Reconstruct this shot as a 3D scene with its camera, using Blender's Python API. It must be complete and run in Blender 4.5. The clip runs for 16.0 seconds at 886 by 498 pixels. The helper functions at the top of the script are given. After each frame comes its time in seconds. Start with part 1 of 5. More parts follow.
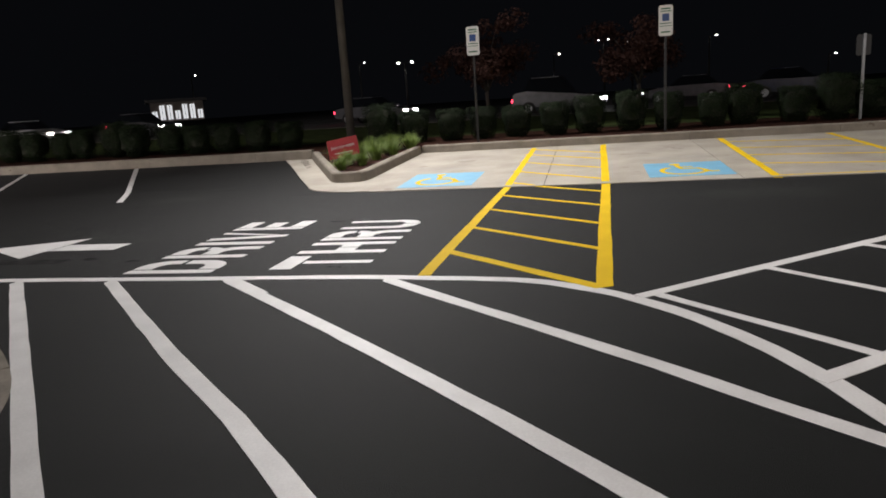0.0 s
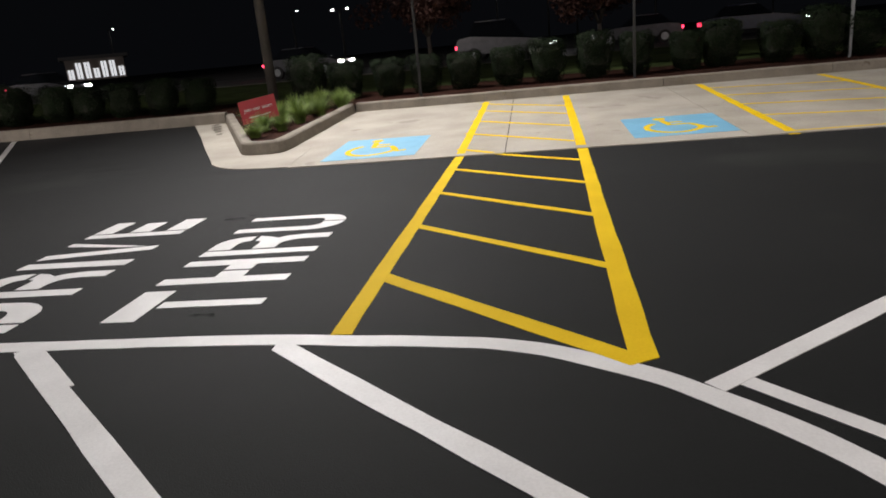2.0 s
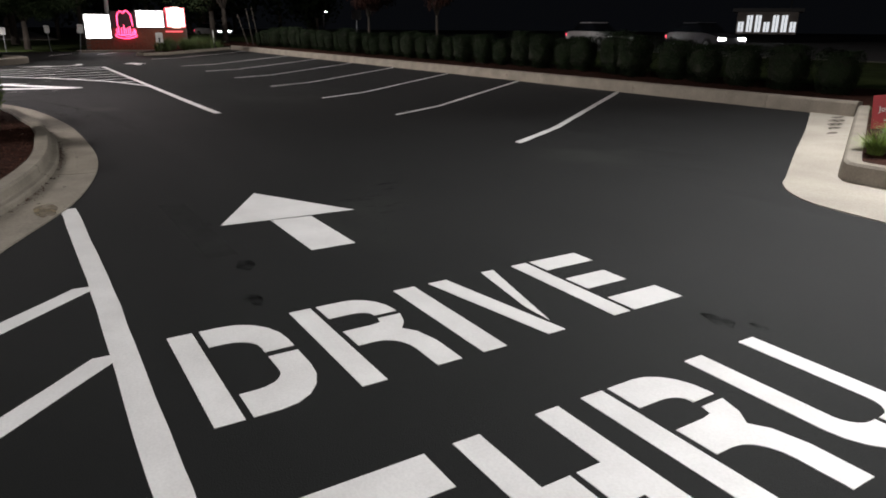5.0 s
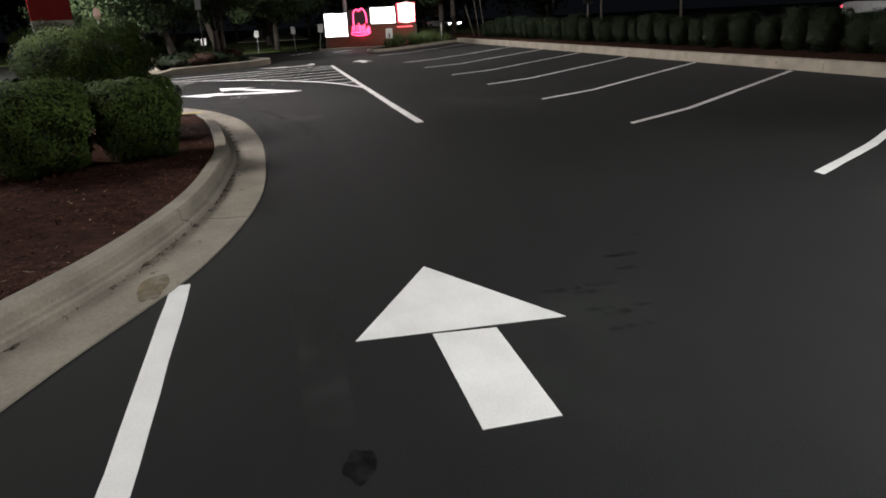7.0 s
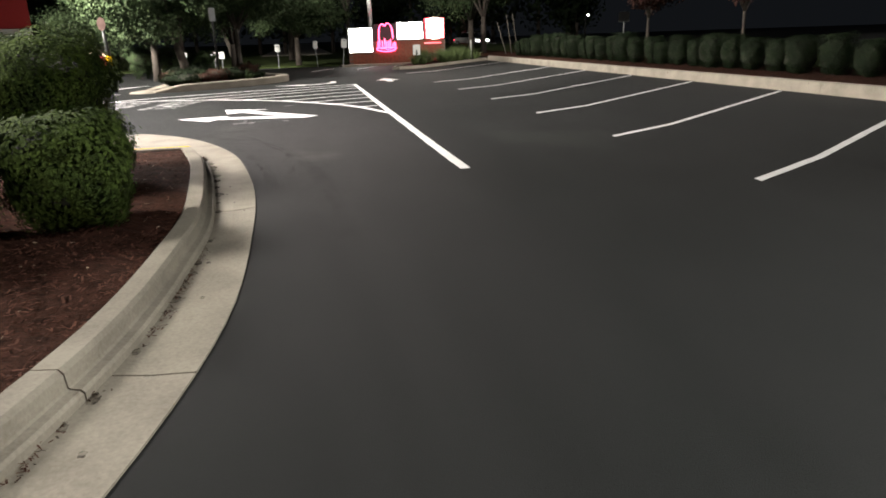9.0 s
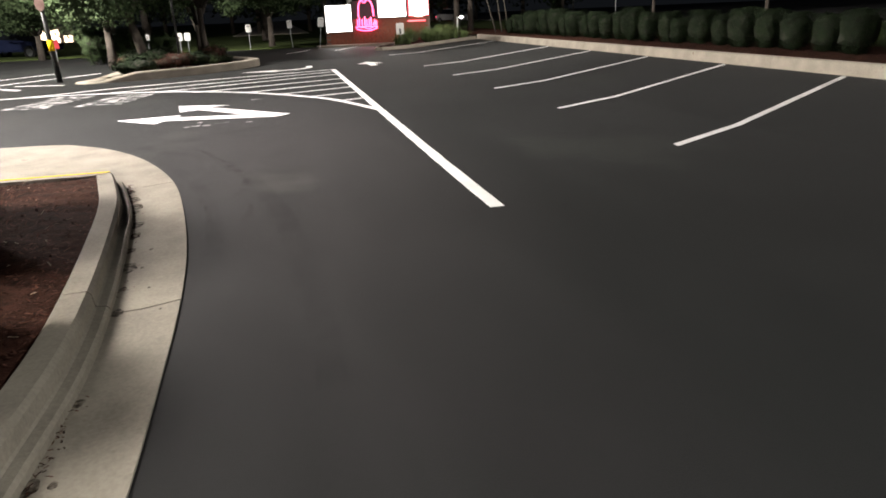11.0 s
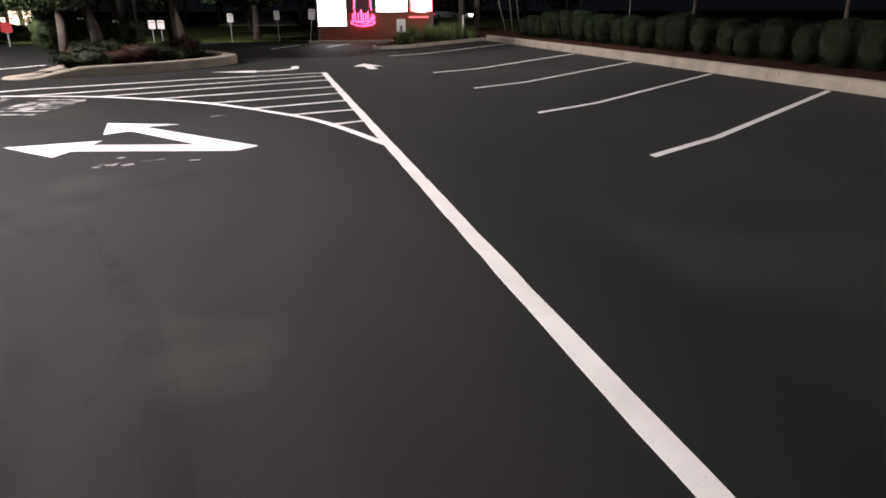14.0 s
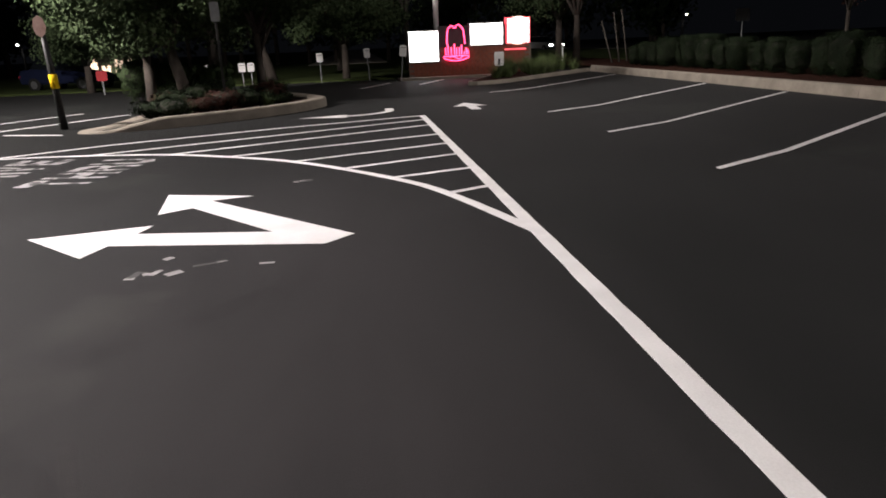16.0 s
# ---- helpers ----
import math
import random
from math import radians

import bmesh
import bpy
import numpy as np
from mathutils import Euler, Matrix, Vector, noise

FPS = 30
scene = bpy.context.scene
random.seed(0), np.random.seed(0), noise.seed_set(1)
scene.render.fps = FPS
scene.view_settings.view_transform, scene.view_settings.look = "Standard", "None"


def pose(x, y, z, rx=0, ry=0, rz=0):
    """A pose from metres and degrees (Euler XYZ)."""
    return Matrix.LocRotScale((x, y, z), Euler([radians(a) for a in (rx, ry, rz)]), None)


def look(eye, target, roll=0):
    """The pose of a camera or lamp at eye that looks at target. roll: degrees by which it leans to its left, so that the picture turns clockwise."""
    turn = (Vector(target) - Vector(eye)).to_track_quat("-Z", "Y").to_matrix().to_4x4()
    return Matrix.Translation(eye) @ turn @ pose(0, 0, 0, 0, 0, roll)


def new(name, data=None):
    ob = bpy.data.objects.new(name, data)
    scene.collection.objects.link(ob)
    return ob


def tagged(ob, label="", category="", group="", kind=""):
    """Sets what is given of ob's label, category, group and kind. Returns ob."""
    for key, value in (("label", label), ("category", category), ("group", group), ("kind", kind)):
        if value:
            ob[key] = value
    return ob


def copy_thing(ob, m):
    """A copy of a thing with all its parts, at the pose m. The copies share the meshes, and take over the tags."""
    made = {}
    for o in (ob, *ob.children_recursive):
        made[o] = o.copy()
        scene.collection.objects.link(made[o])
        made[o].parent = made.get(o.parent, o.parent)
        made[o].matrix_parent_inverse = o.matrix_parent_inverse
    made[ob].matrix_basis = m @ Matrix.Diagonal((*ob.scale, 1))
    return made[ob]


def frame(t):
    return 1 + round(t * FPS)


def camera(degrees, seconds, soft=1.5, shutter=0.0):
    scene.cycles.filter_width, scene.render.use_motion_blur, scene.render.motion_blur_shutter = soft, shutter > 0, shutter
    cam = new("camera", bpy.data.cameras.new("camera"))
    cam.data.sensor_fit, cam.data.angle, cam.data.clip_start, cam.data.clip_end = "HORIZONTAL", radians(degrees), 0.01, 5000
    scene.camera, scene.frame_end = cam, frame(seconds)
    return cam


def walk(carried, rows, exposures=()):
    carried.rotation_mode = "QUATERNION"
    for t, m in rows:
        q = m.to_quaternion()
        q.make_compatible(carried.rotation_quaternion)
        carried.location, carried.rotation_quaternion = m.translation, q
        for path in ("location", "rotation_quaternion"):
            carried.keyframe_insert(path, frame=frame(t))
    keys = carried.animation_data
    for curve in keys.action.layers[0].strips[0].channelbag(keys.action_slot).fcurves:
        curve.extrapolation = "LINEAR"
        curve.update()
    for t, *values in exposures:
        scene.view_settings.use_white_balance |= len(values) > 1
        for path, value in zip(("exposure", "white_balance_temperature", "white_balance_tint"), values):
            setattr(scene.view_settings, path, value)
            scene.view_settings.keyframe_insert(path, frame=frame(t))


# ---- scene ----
cam = camera(66.2, 16.0, 1.8)
PATH = [
    (0, (2.214, 0.426, 1.389), (1.789, 2.334, 0.963), -3.9),
    (0.5, (1.976, 0.931, 1.385), (1.523, 2.8, 0.838), -5.3),
    (1, (1.898, 1.441, 1.368), (1.454, 3.3, 0.78), -5.0),
    (1.5, (1.836, 2.013, 1.373), (1.48, 3.888, 0.777), -4.6),
    (2, (1.895, 2.593, 1.356), (1.611, 4.487, 0.781), -5.5),
    (2.5, (1.914, 3.103, 1.322), (1.445, 4.871, 0.514), -6.6),
    (3, (1.897, 3.63, 1.335), (1.095, 5.245, 0.47), -8.2),
    (3.5, (1.853, 4.148, 1.344), (0.81, 5.6, 0.448), -6.2),
    (4, (1.684, 4.556, 1.385), (0.439, 5.884, 0.557), -5.7),
    (4.5, (1.481, 5.032, 1.408), (-0.018, 6.135, 0.677), -3.3),
    (5, (1.137, 5.404, 1.433), (-0.477, 6.411, 0.815), 0.5),
    (5.2, (0.949, 5.475, 1.443), (-0.717, 6.396, 0.828), -0.3),
    (7.5, (-1.526, 6.529, 1.487), (-3.39, 6.882, 0.854), -1.2),
    (8, (-2.175, 6.577, 1.513), (-4.054, 6.916, 0.916), 0.9),
    (8.5, (-2.801, 6.515, 1.516), (-4.677, 6.904, 0.942), 1.1),
    (9, (-3.481, 6.604, 1.466), (-5.354, 6.971, 0.868), -1.8),
    (11.3, (-6.307, 6.871, 1.506), (-8.147, 7.28, 0.837), -2.6),
    (11.5, (-6.517, 6.963, 1.486), (-8.358, 7.357, 0.811), -3.2),
    (12, (-7.087, 7.04, 1.505), (-8.912, 7.489, 0.82), -1.4),
    (12.5, (-7.721, 7.152, 1.51), (-9.585, 7.511, 0.879), -1.0),
    (13, (-8.375, 7.154, 1.497), (-10.212, 7.607, 0.848), -1.3),
    (13.5, (-9.013, 7.153, 1.526), (-10.861, 7.556, 0.875), -0.6),
    (14, (-9.656, 7.093, 1.491), (-11.487, 7.545, 0.824), 0.0),
    (14.5, (-10.274, 7.13, 1.506), (-12.135, 7.469, 0.857), -1.8),
    (15, (-10.933, 7.067, 1.471), (-12.792, 7.44, 0.832), 0.2),
    (15.5, (-11.576, 7.035, 1.489), (-13.455, 7.302, 0.858), -2.5),
    (16, (-12.23, 6.992, 1.481), (-14.132, 7.211, 0.902), -2.4),
]
EXPOSURES = [(0.0, 0.0, 6500, 11), (1.5, 0.0, 6500, 11), (4.0, -0.06, 6420, 11), (5.0, 0.08, 6350, 9), (7.5, 0.45, 6280, 5), (8.0, 0.73, 6350, 5), (8.5, 1.19, 6450, 4), (9.0, 1.32, 6560, 3), (12.0, 1.1, 6550, 8), (12.5, 0.93, 6520, 10), (13.0, 0.68, 6500, 11), (14.5, 0.48, 6400, 13), (16.0, 0.04, 6450, 11)]
walk(cam, [(t, look(eye, target, roll)) for t, eye, target, roll in PATH], EXPOSURES)


# ---- world, lamps, exposure ----
world = bpy.data.worlds.new("night")
scene.world = world
world.use_nodes = True
world.node_tree.nodes["Background"].inputs[0].default_value = (0.21, 0.23, 0.29, 1)
world.node_tree.nodes["Background"].inputs[1].default_value = 0.0105


def lot_lamp(name, at, aim, watts, size, colour, spread=150):
    data = bpy.data.lights.new(name, "AREA")
    data.shape, data.size, data.energy, data.color = "DISK", size, watts, colour
    data.spread = radians(spread)
    ob = new(name, data)
    ob.matrix_world = look(at, aim)
    return ob


WARM, COOL = (1.0, 0.915, 0.87), (1.0, 0.965, 0.945)
lot_lamp("pole_lamp", (-3.9, 16.65, 8.95), (2.5, 9.8, 0), 1210, 0.7, COOL, 118)
# front and side: unseen fills, added to brighten the bays and the stalls
lot_lamp("building_lamp_front", (10.5, 0.0, 6.8), (6.0, 11.0, 0), 540, 1.2, WARM)
lot_lamp("building_lamp_side", (-12.5, -3.0, 8.5), (-13.5, 9.0, 0), 520, 2.4, WARM, 105)
lot_lamp("building_lamp_drive", (-20.2, 0.2, 5.8), (-19.0, 5.3, 0), 540, 1.0, (1.0, 0.9, 0.895), 130)
# both far ones are unseen, added to brighten the trees, island and far lines
lot_lamp("far_lot_lamp", (-27.0, -7.0, 8.5), (-33.0, 2.5, 0), 3600, 0.8, WARM)
lot_lamp("far_lane_lamp", (-30.0, 15.5, 8.5), (-35.0, 11.0, 0), 430, 0.8, WARM)

# ---- materials ----


def material(name, base, rough=0.8, metal=0.0, dark=None, scale=4.0, grain=60.0, bump=0.3, spots=None, emit=None, power=0.0, vary=0.0, detail=6.0, spec=0.5, painted_pool=None):
    """Two scales of mottling between base and dark, fine relief; spots: (colour, scale, threshold)."""
    m = bpy.data.materials.new(name)
    m.use_nodes = True
    n, l = m.node_tree.nodes, m.node_tree.links
    b = n["Principled BSDF"]
    b.inputs["Roughness"].default_value, b.inputs["Metallic"].default_value = rough, metal
    b.inputs["Specular IOR Level"].default_value = spec
    place = n.new("ShaderNodeNewGeometry").outputs["Position"]
    dark = dark or tuple(c * 0.7 for c in base)
    big, small = n.new("ShaderNodeTexNoise"), n.new("ShaderNodeTexNoise")
    for t, s in ((big, scale), (small, grain)):
        l.new(place, t.inputs["Vector"])
        t.inputs["Scale"].default_value, t.inputs["Detail"].default_value = s, detail
    add = n.new("ShaderNodeMath")
    add.operation = "MULTIPLY_ADD"
    l.new(small.outputs[0], add.inputs[0])
    add.inputs[1].default_value = 0.6
    l.new(big.outputs[0], add.inputs[2])
    ramp = n.new("ShaderNodeValToRGB")
    ramp.color_ramp.elements[0].position, ramp.color_ramp.elements[1].position = 0.55, 1.0
    ramp.color_ramp.elements[0].color, ramp.color_ramp.elements[1].color = (*dark, 1), (*base, 1)
    l.new(add.outputs[0], ramp.inputs[0])
    colour = ramp.outputs[0]
    if spots:
        tone, s, cut = spots
        t = n.new("ShaderNodeTexNoise")
        l.new(place, t.inputs["Vector"])
        t.inputs["Scale"].default_value, t.inputs["Detail"].default_value = s, 4
        r = n.new("ShaderNodeValToRGB")
        r.color_ramp.elements[0].position, r.color_ramp.elements[1].position = cut, cut + 0.06
        l.new(t.outputs[0], r.inputs[0])
        mix = n.new("ShaderNodeMix")
        mix.data_type = "RGBA"
        l.new(r.outputs[0], mix.inputs["Factor"])
        l.new(colour, mix.inputs["A"])
        mix.inputs["B"].default_value = (*tone, 1)
        colour = mix.outputs["Result"]
    if painted_pool:
        # pool of lamp light painted into the asphalt, ragged edge: centre, radii and gain
        (cx, cy), (rx, ry), tone = painted_pool
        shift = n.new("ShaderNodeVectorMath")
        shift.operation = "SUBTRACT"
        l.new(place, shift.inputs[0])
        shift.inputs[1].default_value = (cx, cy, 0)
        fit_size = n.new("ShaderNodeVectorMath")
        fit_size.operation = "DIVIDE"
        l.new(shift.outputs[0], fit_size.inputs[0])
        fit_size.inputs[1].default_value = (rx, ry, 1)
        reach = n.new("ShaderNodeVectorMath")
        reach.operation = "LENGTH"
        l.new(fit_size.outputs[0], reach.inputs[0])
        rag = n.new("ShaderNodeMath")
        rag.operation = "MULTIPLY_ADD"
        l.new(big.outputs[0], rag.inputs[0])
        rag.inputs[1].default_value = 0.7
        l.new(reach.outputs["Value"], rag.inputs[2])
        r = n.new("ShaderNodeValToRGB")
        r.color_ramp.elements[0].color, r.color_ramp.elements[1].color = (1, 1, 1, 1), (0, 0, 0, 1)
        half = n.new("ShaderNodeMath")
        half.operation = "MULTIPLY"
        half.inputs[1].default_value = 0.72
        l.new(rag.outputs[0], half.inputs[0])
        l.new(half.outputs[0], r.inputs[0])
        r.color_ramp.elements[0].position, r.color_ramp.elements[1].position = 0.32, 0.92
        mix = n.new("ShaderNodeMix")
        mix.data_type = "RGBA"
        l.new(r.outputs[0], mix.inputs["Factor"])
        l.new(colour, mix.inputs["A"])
        # the painted pool keeps the mottling of the stone under it
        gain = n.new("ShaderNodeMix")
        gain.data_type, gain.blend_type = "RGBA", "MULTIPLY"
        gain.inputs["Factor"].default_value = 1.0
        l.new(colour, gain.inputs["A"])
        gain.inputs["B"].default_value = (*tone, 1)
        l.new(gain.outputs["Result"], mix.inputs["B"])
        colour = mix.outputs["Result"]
        # faint bands of rubber and dust along the lane
        drift = n.new("ShaderNodeMapping")
        drift.inputs["Scale"].default_value = (0.16, 0.75, 1.0)
        drift.inputs["Rotation"].default_value = (0, 0, 0.22)
        l.new(place, drift.inputs["Vector"])
        band = n.new("ShaderNodeTexNoise")
        band.inputs["Scale"].default_value, band.inputs["Detail"].default_value, band.inputs["Distortion"].default_value = 1.3, 5.0, 1.6
        l.new(drift.outputs[0], band.inputs["Vector"])
        shade = n.new("ShaderNodeMapRange")
        shade.inputs[1].default_value, shade.inputs[2].default_value = 0.3, 0.7
        shade.inputs[3].default_value, shade.inputs[4].default_value = 0.84, 1.16
        l.new(band.outputs[0], shade.inputs[0])
        rub = n.new("ShaderNodeVectorMath")
        rub.operation = "SCALE"
        l.new(colour, rub.inputs[0])
        l.new(shade.outputs[0], rub.inputs["Scale"])
        colour = rub.outputs[0]
    if vary:
        hsv = n.new("ShaderNodeHueSaturation")
        span = n.new("ShaderNodeMapRange")
        l.new(n.new("ShaderNodeNewGeometry").outputs["Random Per Island"], span.inputs[0])
        span.inputs[3].default_value, span.inputs[4].default_value = 1 - vary, 1 + vary
        l.new(span.outputs[0], hsv.inputs["Value"])
        l.new(colour, hsv.inputs["Color"])
        colour = hsv.outputs[0]
    l.new(colour, b.inputs["Base Color"])
    if bump:
        bm_node = n.new("ShaderNodeBump")
        bm_node.inputs["Strength"].default_value, bm_node.inputs["Distance"].default_value = bump, 0.01
        l.new(small.outputs[0], bm_node.inputs["Height"])
        l.new(bm_node.outputs[0], b.inputs["Normal"])
    if emit:
        b.inputs["Emission Color"].default_value, b.inputs["Emission Strength"].default_value = (*emit, 1), power
    return m


# the last argument paints a pool of lamp light over the drive lane
ASPHALT = material("asphalt", (0.0111, 0.0116, 0.0115), 0.74, dark=(0.0060, 0.0066, 0.0064), scale=0.45, grain=160, bump=0.28, spec=0.12, spots=((0.0147, 0.0160, 0.0146), 0.33, 0.60), painted_pool=((-13.2, 6.6), (9.6, 2.6), (3.65, 3.2, 3.35)))
# added sheen brightens the asphalt where it is seen at a low angle
ASPHALT.node_tree.nodes["Principled BSDF"].inputs["Sheen Weight"].default_value = 0.026
ASPHALT.node_tree.nodes["Principled BSDF"].inputs["Sheen Roughness"].default_value = 0.45
CONCRETE = material("concrete", (0.42, 0.385, 0.325), 0.85, dark=(0.29, 0.26, 0.215), scale=1.3, grain=45, bump=0.25, spots=((0.27, 0.24, 0.2), 2.2, 0.66))
KERB = material("kerb_concrete", (0.275, 0.243, 0.198), 0.9, dark=(0.172, 0.15, 0.12), scale=2.5, grain=50, bump=0.3, spots=((0.16, 0.13, 0.1), 5.0, 0.68))
WHITE = material("white_paint", (0.80, 0.79, 0.78), 0.55, dark=(0.66, 0.65, 0.64), scale=3.0, grain=90, bump=0.08)
WORN = material("worn_white_paint", (0.40, 0.39, 0.38), 0.7, dark=(0.2, 0.19, 0.19), scale=9.0, grain=60, bump=0.25, spots=((0.05, 0.049, 0.048), 4.0, 0.5))
YELLOW = material("yellow_paint", (0.82, 0.555, 0.01), 0.75, dark=(0.70, 0.46, 0.006), scale=2.0, grain=90, bump=0.08, spec=0.1)
BLUE = material("blue_paint", (0.17, 0.42, 0.60), 0.65, dark=(0.14, 0.36, 0.52), scale=3.0, grain=80, bump=0.2)
RUBBER_MARK = material("tyre_mark", (0.012, 0.012, 0.012), 0.9, dark=(0.008, 0.008, 0.008), bump=0.2, spec=0.05)


def see_through(m, scale, least, most):
    """Thin, patchy film: the ground shows through by a ragged noise."""
    n, l = m.node_tree.nodes, m.node_tree.links
    thin, fade = n.new("ShaderNodeTexNoise"), n.new("ShaderNodeMapRange")
    thin.inputs["Scale"].default_value, thin.inputs["Detail"].default_value = scale, 6.0
    l.new(n.new("ShaderNodeNewGeometry").outputs["Position"], thin.inputs["Vector"])
    fade.inputs[1].default_value, fade.inputs[2].default_value, fade.inputs[3].default_value, fade.inputs[4].default_value = 0.35, 0.68, least, most
    l.new(thin.outputs[0], fade.inputs[0])
    l.new(fade.outputs[0], n["Principled BSDF"].inputs["Alpha"])


see_through(RUBBER_MARK, 3.5, 0.0, 0.11)
OIL = material("oil_stain", (0.0055, 0.0055, 0.0055), 0.95, dark=(0.004, 0.004, 0.004), bump=0.2, spec=0.03)
see_through(OIL, 11.0, 0.05, 0.8)
SCUFF = material("scuffed_rubber", (0.0055, 0.0055, 0.0055), 0.95, dark=(0.004, 0.004, 0.004), bump=0.2, spec=0.03)
see_through(SCUFF, 14.0, 0.0, 0.38)
DIRT = material("dirt_stain", (0.20, 0.155, 0.085), 0.9, dark=(0.13, 0.10, 0.055), scale=7.0)
see_through(DIRT, 9.0, 0.25, 0.95)
SILT = material("dark_silt", (0.045, 0.032, 0.022), 0.95, dark=(0.02, 0.014, 0.01), scale=30.0, spec=0.05)
see_through(SILT, 26.0, 0.1, 1.0)
GHOST = material("sealed_over_paint", (0.040, 0.041, 0.040), 0.8, dark=(0.026, 0.027, 0.026), scale=6.0, bump=0.2, spec=0.1)
see_through(GHOST, 5.0, 0.1, 0.6)
MULCH = material("mulch", (0.055, 0.024, 0.017), 0.95, dark=(0.014, 0.007, 0.005), scale=9, grain=55, bump=1.0, spec=0.05)
CHIP = material("wood_chip", (0.085, 0.04, 0.028), 0.9, dark=(0.028, 0.013, 0.01), grain=50, vary=0.75, spec=0.05)
GRASS = material("grass_ground", (0.07, 0.095, 0.03), 0.95, dark=(0.03, 0.04, 0.014), scale=1.5, grain=50, bump=0.8, spec=0.1)
BED_BLADE = material("dark_grass_blade", (0.11, 0.15, 0.055), 0.7, dark=(0.05, 0.07, 0.025), scale=5, vary=0.4, spec=0.2)
BLADE = material("grass_blade", (0.20, 0.28, 0.06), 0.6, dark=(0.09, 0.14, 0.028), scale=5, vary=0.4)
HEDGE = material("hedge_leaf", (0.015, 0.024, 0.010), 0.8, dark=(0.005, 0.009, 0.004), scale=3, grain=20, vary=0.4, bump=0, spec=0.12)
LEAF = material("leaf", (0.084, 0.122, 0.026), 0.75, dark=(0.021, 0.036, 0.010), scale=3, grain=20, vary=0.45, bump=0, spec=0.15)
LEAF_TREE = material("tree_leaf", (0.066, 0.094, 0.044), 0.8, dark=(0.03, 0.045, 0.02), scale=1, grain=12, vary=0.3, bump=0, spec=0.12)
LEAF_RED = material("red_leaf", (0.045, 0.020, 0.015), 0.8, dark=(0.020, 0.009, 0.007), scale=1, grain=12, vary=0.4, bump=0, spec=0.1)
BARK = material("bark", (0.068, 0.055, 0.045), 0.95, dark=(0.03, 0.024, 0.019), scale=5, grain=30, bump=0.9)
POLE = material("weathered_pole", (0.085, 0.075, 0.062), 0.9, dark=(0.05, 0.045, 0.038), scale=3, grain=40, bump=0.5)
STEEL = material("galvanised_steel", (0.33, 0.34, 0.35), 0.45, 0.7, bump=0.1)
DARKSTEEL = material("dark_steel", (0.035, 0.035, 0.035), 0.5, 0.4, bump=0.1)
SIGN = material("sign_white", (0.74, 0.74, 0.72), 0.5, dark=(0.66, 0.66, 0.64), bump=0.05)
SIGNBLUE = material("sign_blue", (0.03, 0.08, 0.25), 0.5, bump=0.05)
GREEN = material("sign_green", (0.03, 0.15, 0.07), 0.5, bump=0.05)
RED = material("red_board", (0.42, 0.02, 0.03), 0.5, dark=(0.35, 0.015, 0.02), bump=0.1)
BRICK = material("brick", (0.22, 0.07, 0.04), 0.9, dark=(0.13, 0.04, 0.025), scale=8, grain=50)
RENDERED = material("rendered_wall", (0.24, 0.21, 0.19), 0.9, scale=1)
GLASS = material("car_glass", (0.01, 0.012, 0.015), 0.08, bump=0)
TYRE = material("rubber", (0.015, 0.015, 0.015), 0.9)
CARWHITE = material("white_car_paint", (0.6, 0.6, 0.6), 0.25, bump=0)
CARDARK = material("dark_blue_car_paint", (0.015, 0.02, 0.05), 0.25, bump=0)
CARGREY = material("grey_car_paint", (0.10, 0.10, 0.11), 0.25, bump=0)


def glow(name, colour, power):
    return material(name, (0.5, 0.5, 0.5), 0.4, emit=colour, power=power, bump=0)


PANEL = glow("lit_panel", (1.0, 0.95, 0.93), 5.0)
PANEL_WARM = glow("lit_panel_warm", (1.0, 0.83, 0.72), 4.0)
NEON = glow("pink_neon", (1.0, 0.04, 0.16), 5.0)
NEONRED = glow("red_neon", (1.0, 0.05, 0.08), 1.6)
HEADLIGHT = glow("headlight", (1.0, 0.97, 0.95), 14.0)
TAIL = glow("tail_light", (1.0, 0.03, 0.08), 5.0)
LAMPGLOW = glow("lamp_glow", (1.0, 0.97, 0.9), 16.0)
SHOPLIGHT = glow("shop_light", (0.95, 0.97, 1.0), 0.7)
SHOPWARM = glow("shop_light_warm", (1.0, 0.72, 0.52), 2.2)

# ---- tools ----
KERB_Y, RISE = 16.35, 0.18


def zg(x, y):
    """Height of the paved ground: level, then rising to the kerb."""
    k = min(max((x + 5.0) / 2.5, 0), 1)
    y0 = 12.4 + (10.9 - 12.4) * k
    return RISE * min(max((y - y0) / (KERB_Y - y0), 0), 1)


def top_z(x, y):
    """Height of the surface that takes the paint: asphalt or the concrete bays."""
    return zg(x, y) + (0.012 if y > 10.97 and x > -1.3 else 0.0)


def part(name, bm, mat, parent=None, label=""):
    me = bpy.data.meshes.new(name)
    bmesh.ops.recalc_face_normals(bm, faces=bm.faces[:])
    bm.to_mesh(me)
    bm.free()
    me.materials.append(mat)
    ob = new(name, me)
    ob.parent = parent
    if label:
        ob["label"] = label
    return ob


def mesh_part(name, verts, faces, mat, parent=None, smooth=False):
    me = bpy.data.meshes.new(name)
    me.from_pydata(verts, [], faces)
    me.materials.append(mat)
    ob = new(name, me)
    ob.parent = parent
    if smooth:
        me.shade_smooth()
    return ob


def empty(name, m=None):
    ob = new(name)
    ob.empty_display_size = 0.1
    if m is not None:
        ob.matrix_world = m
    return ob


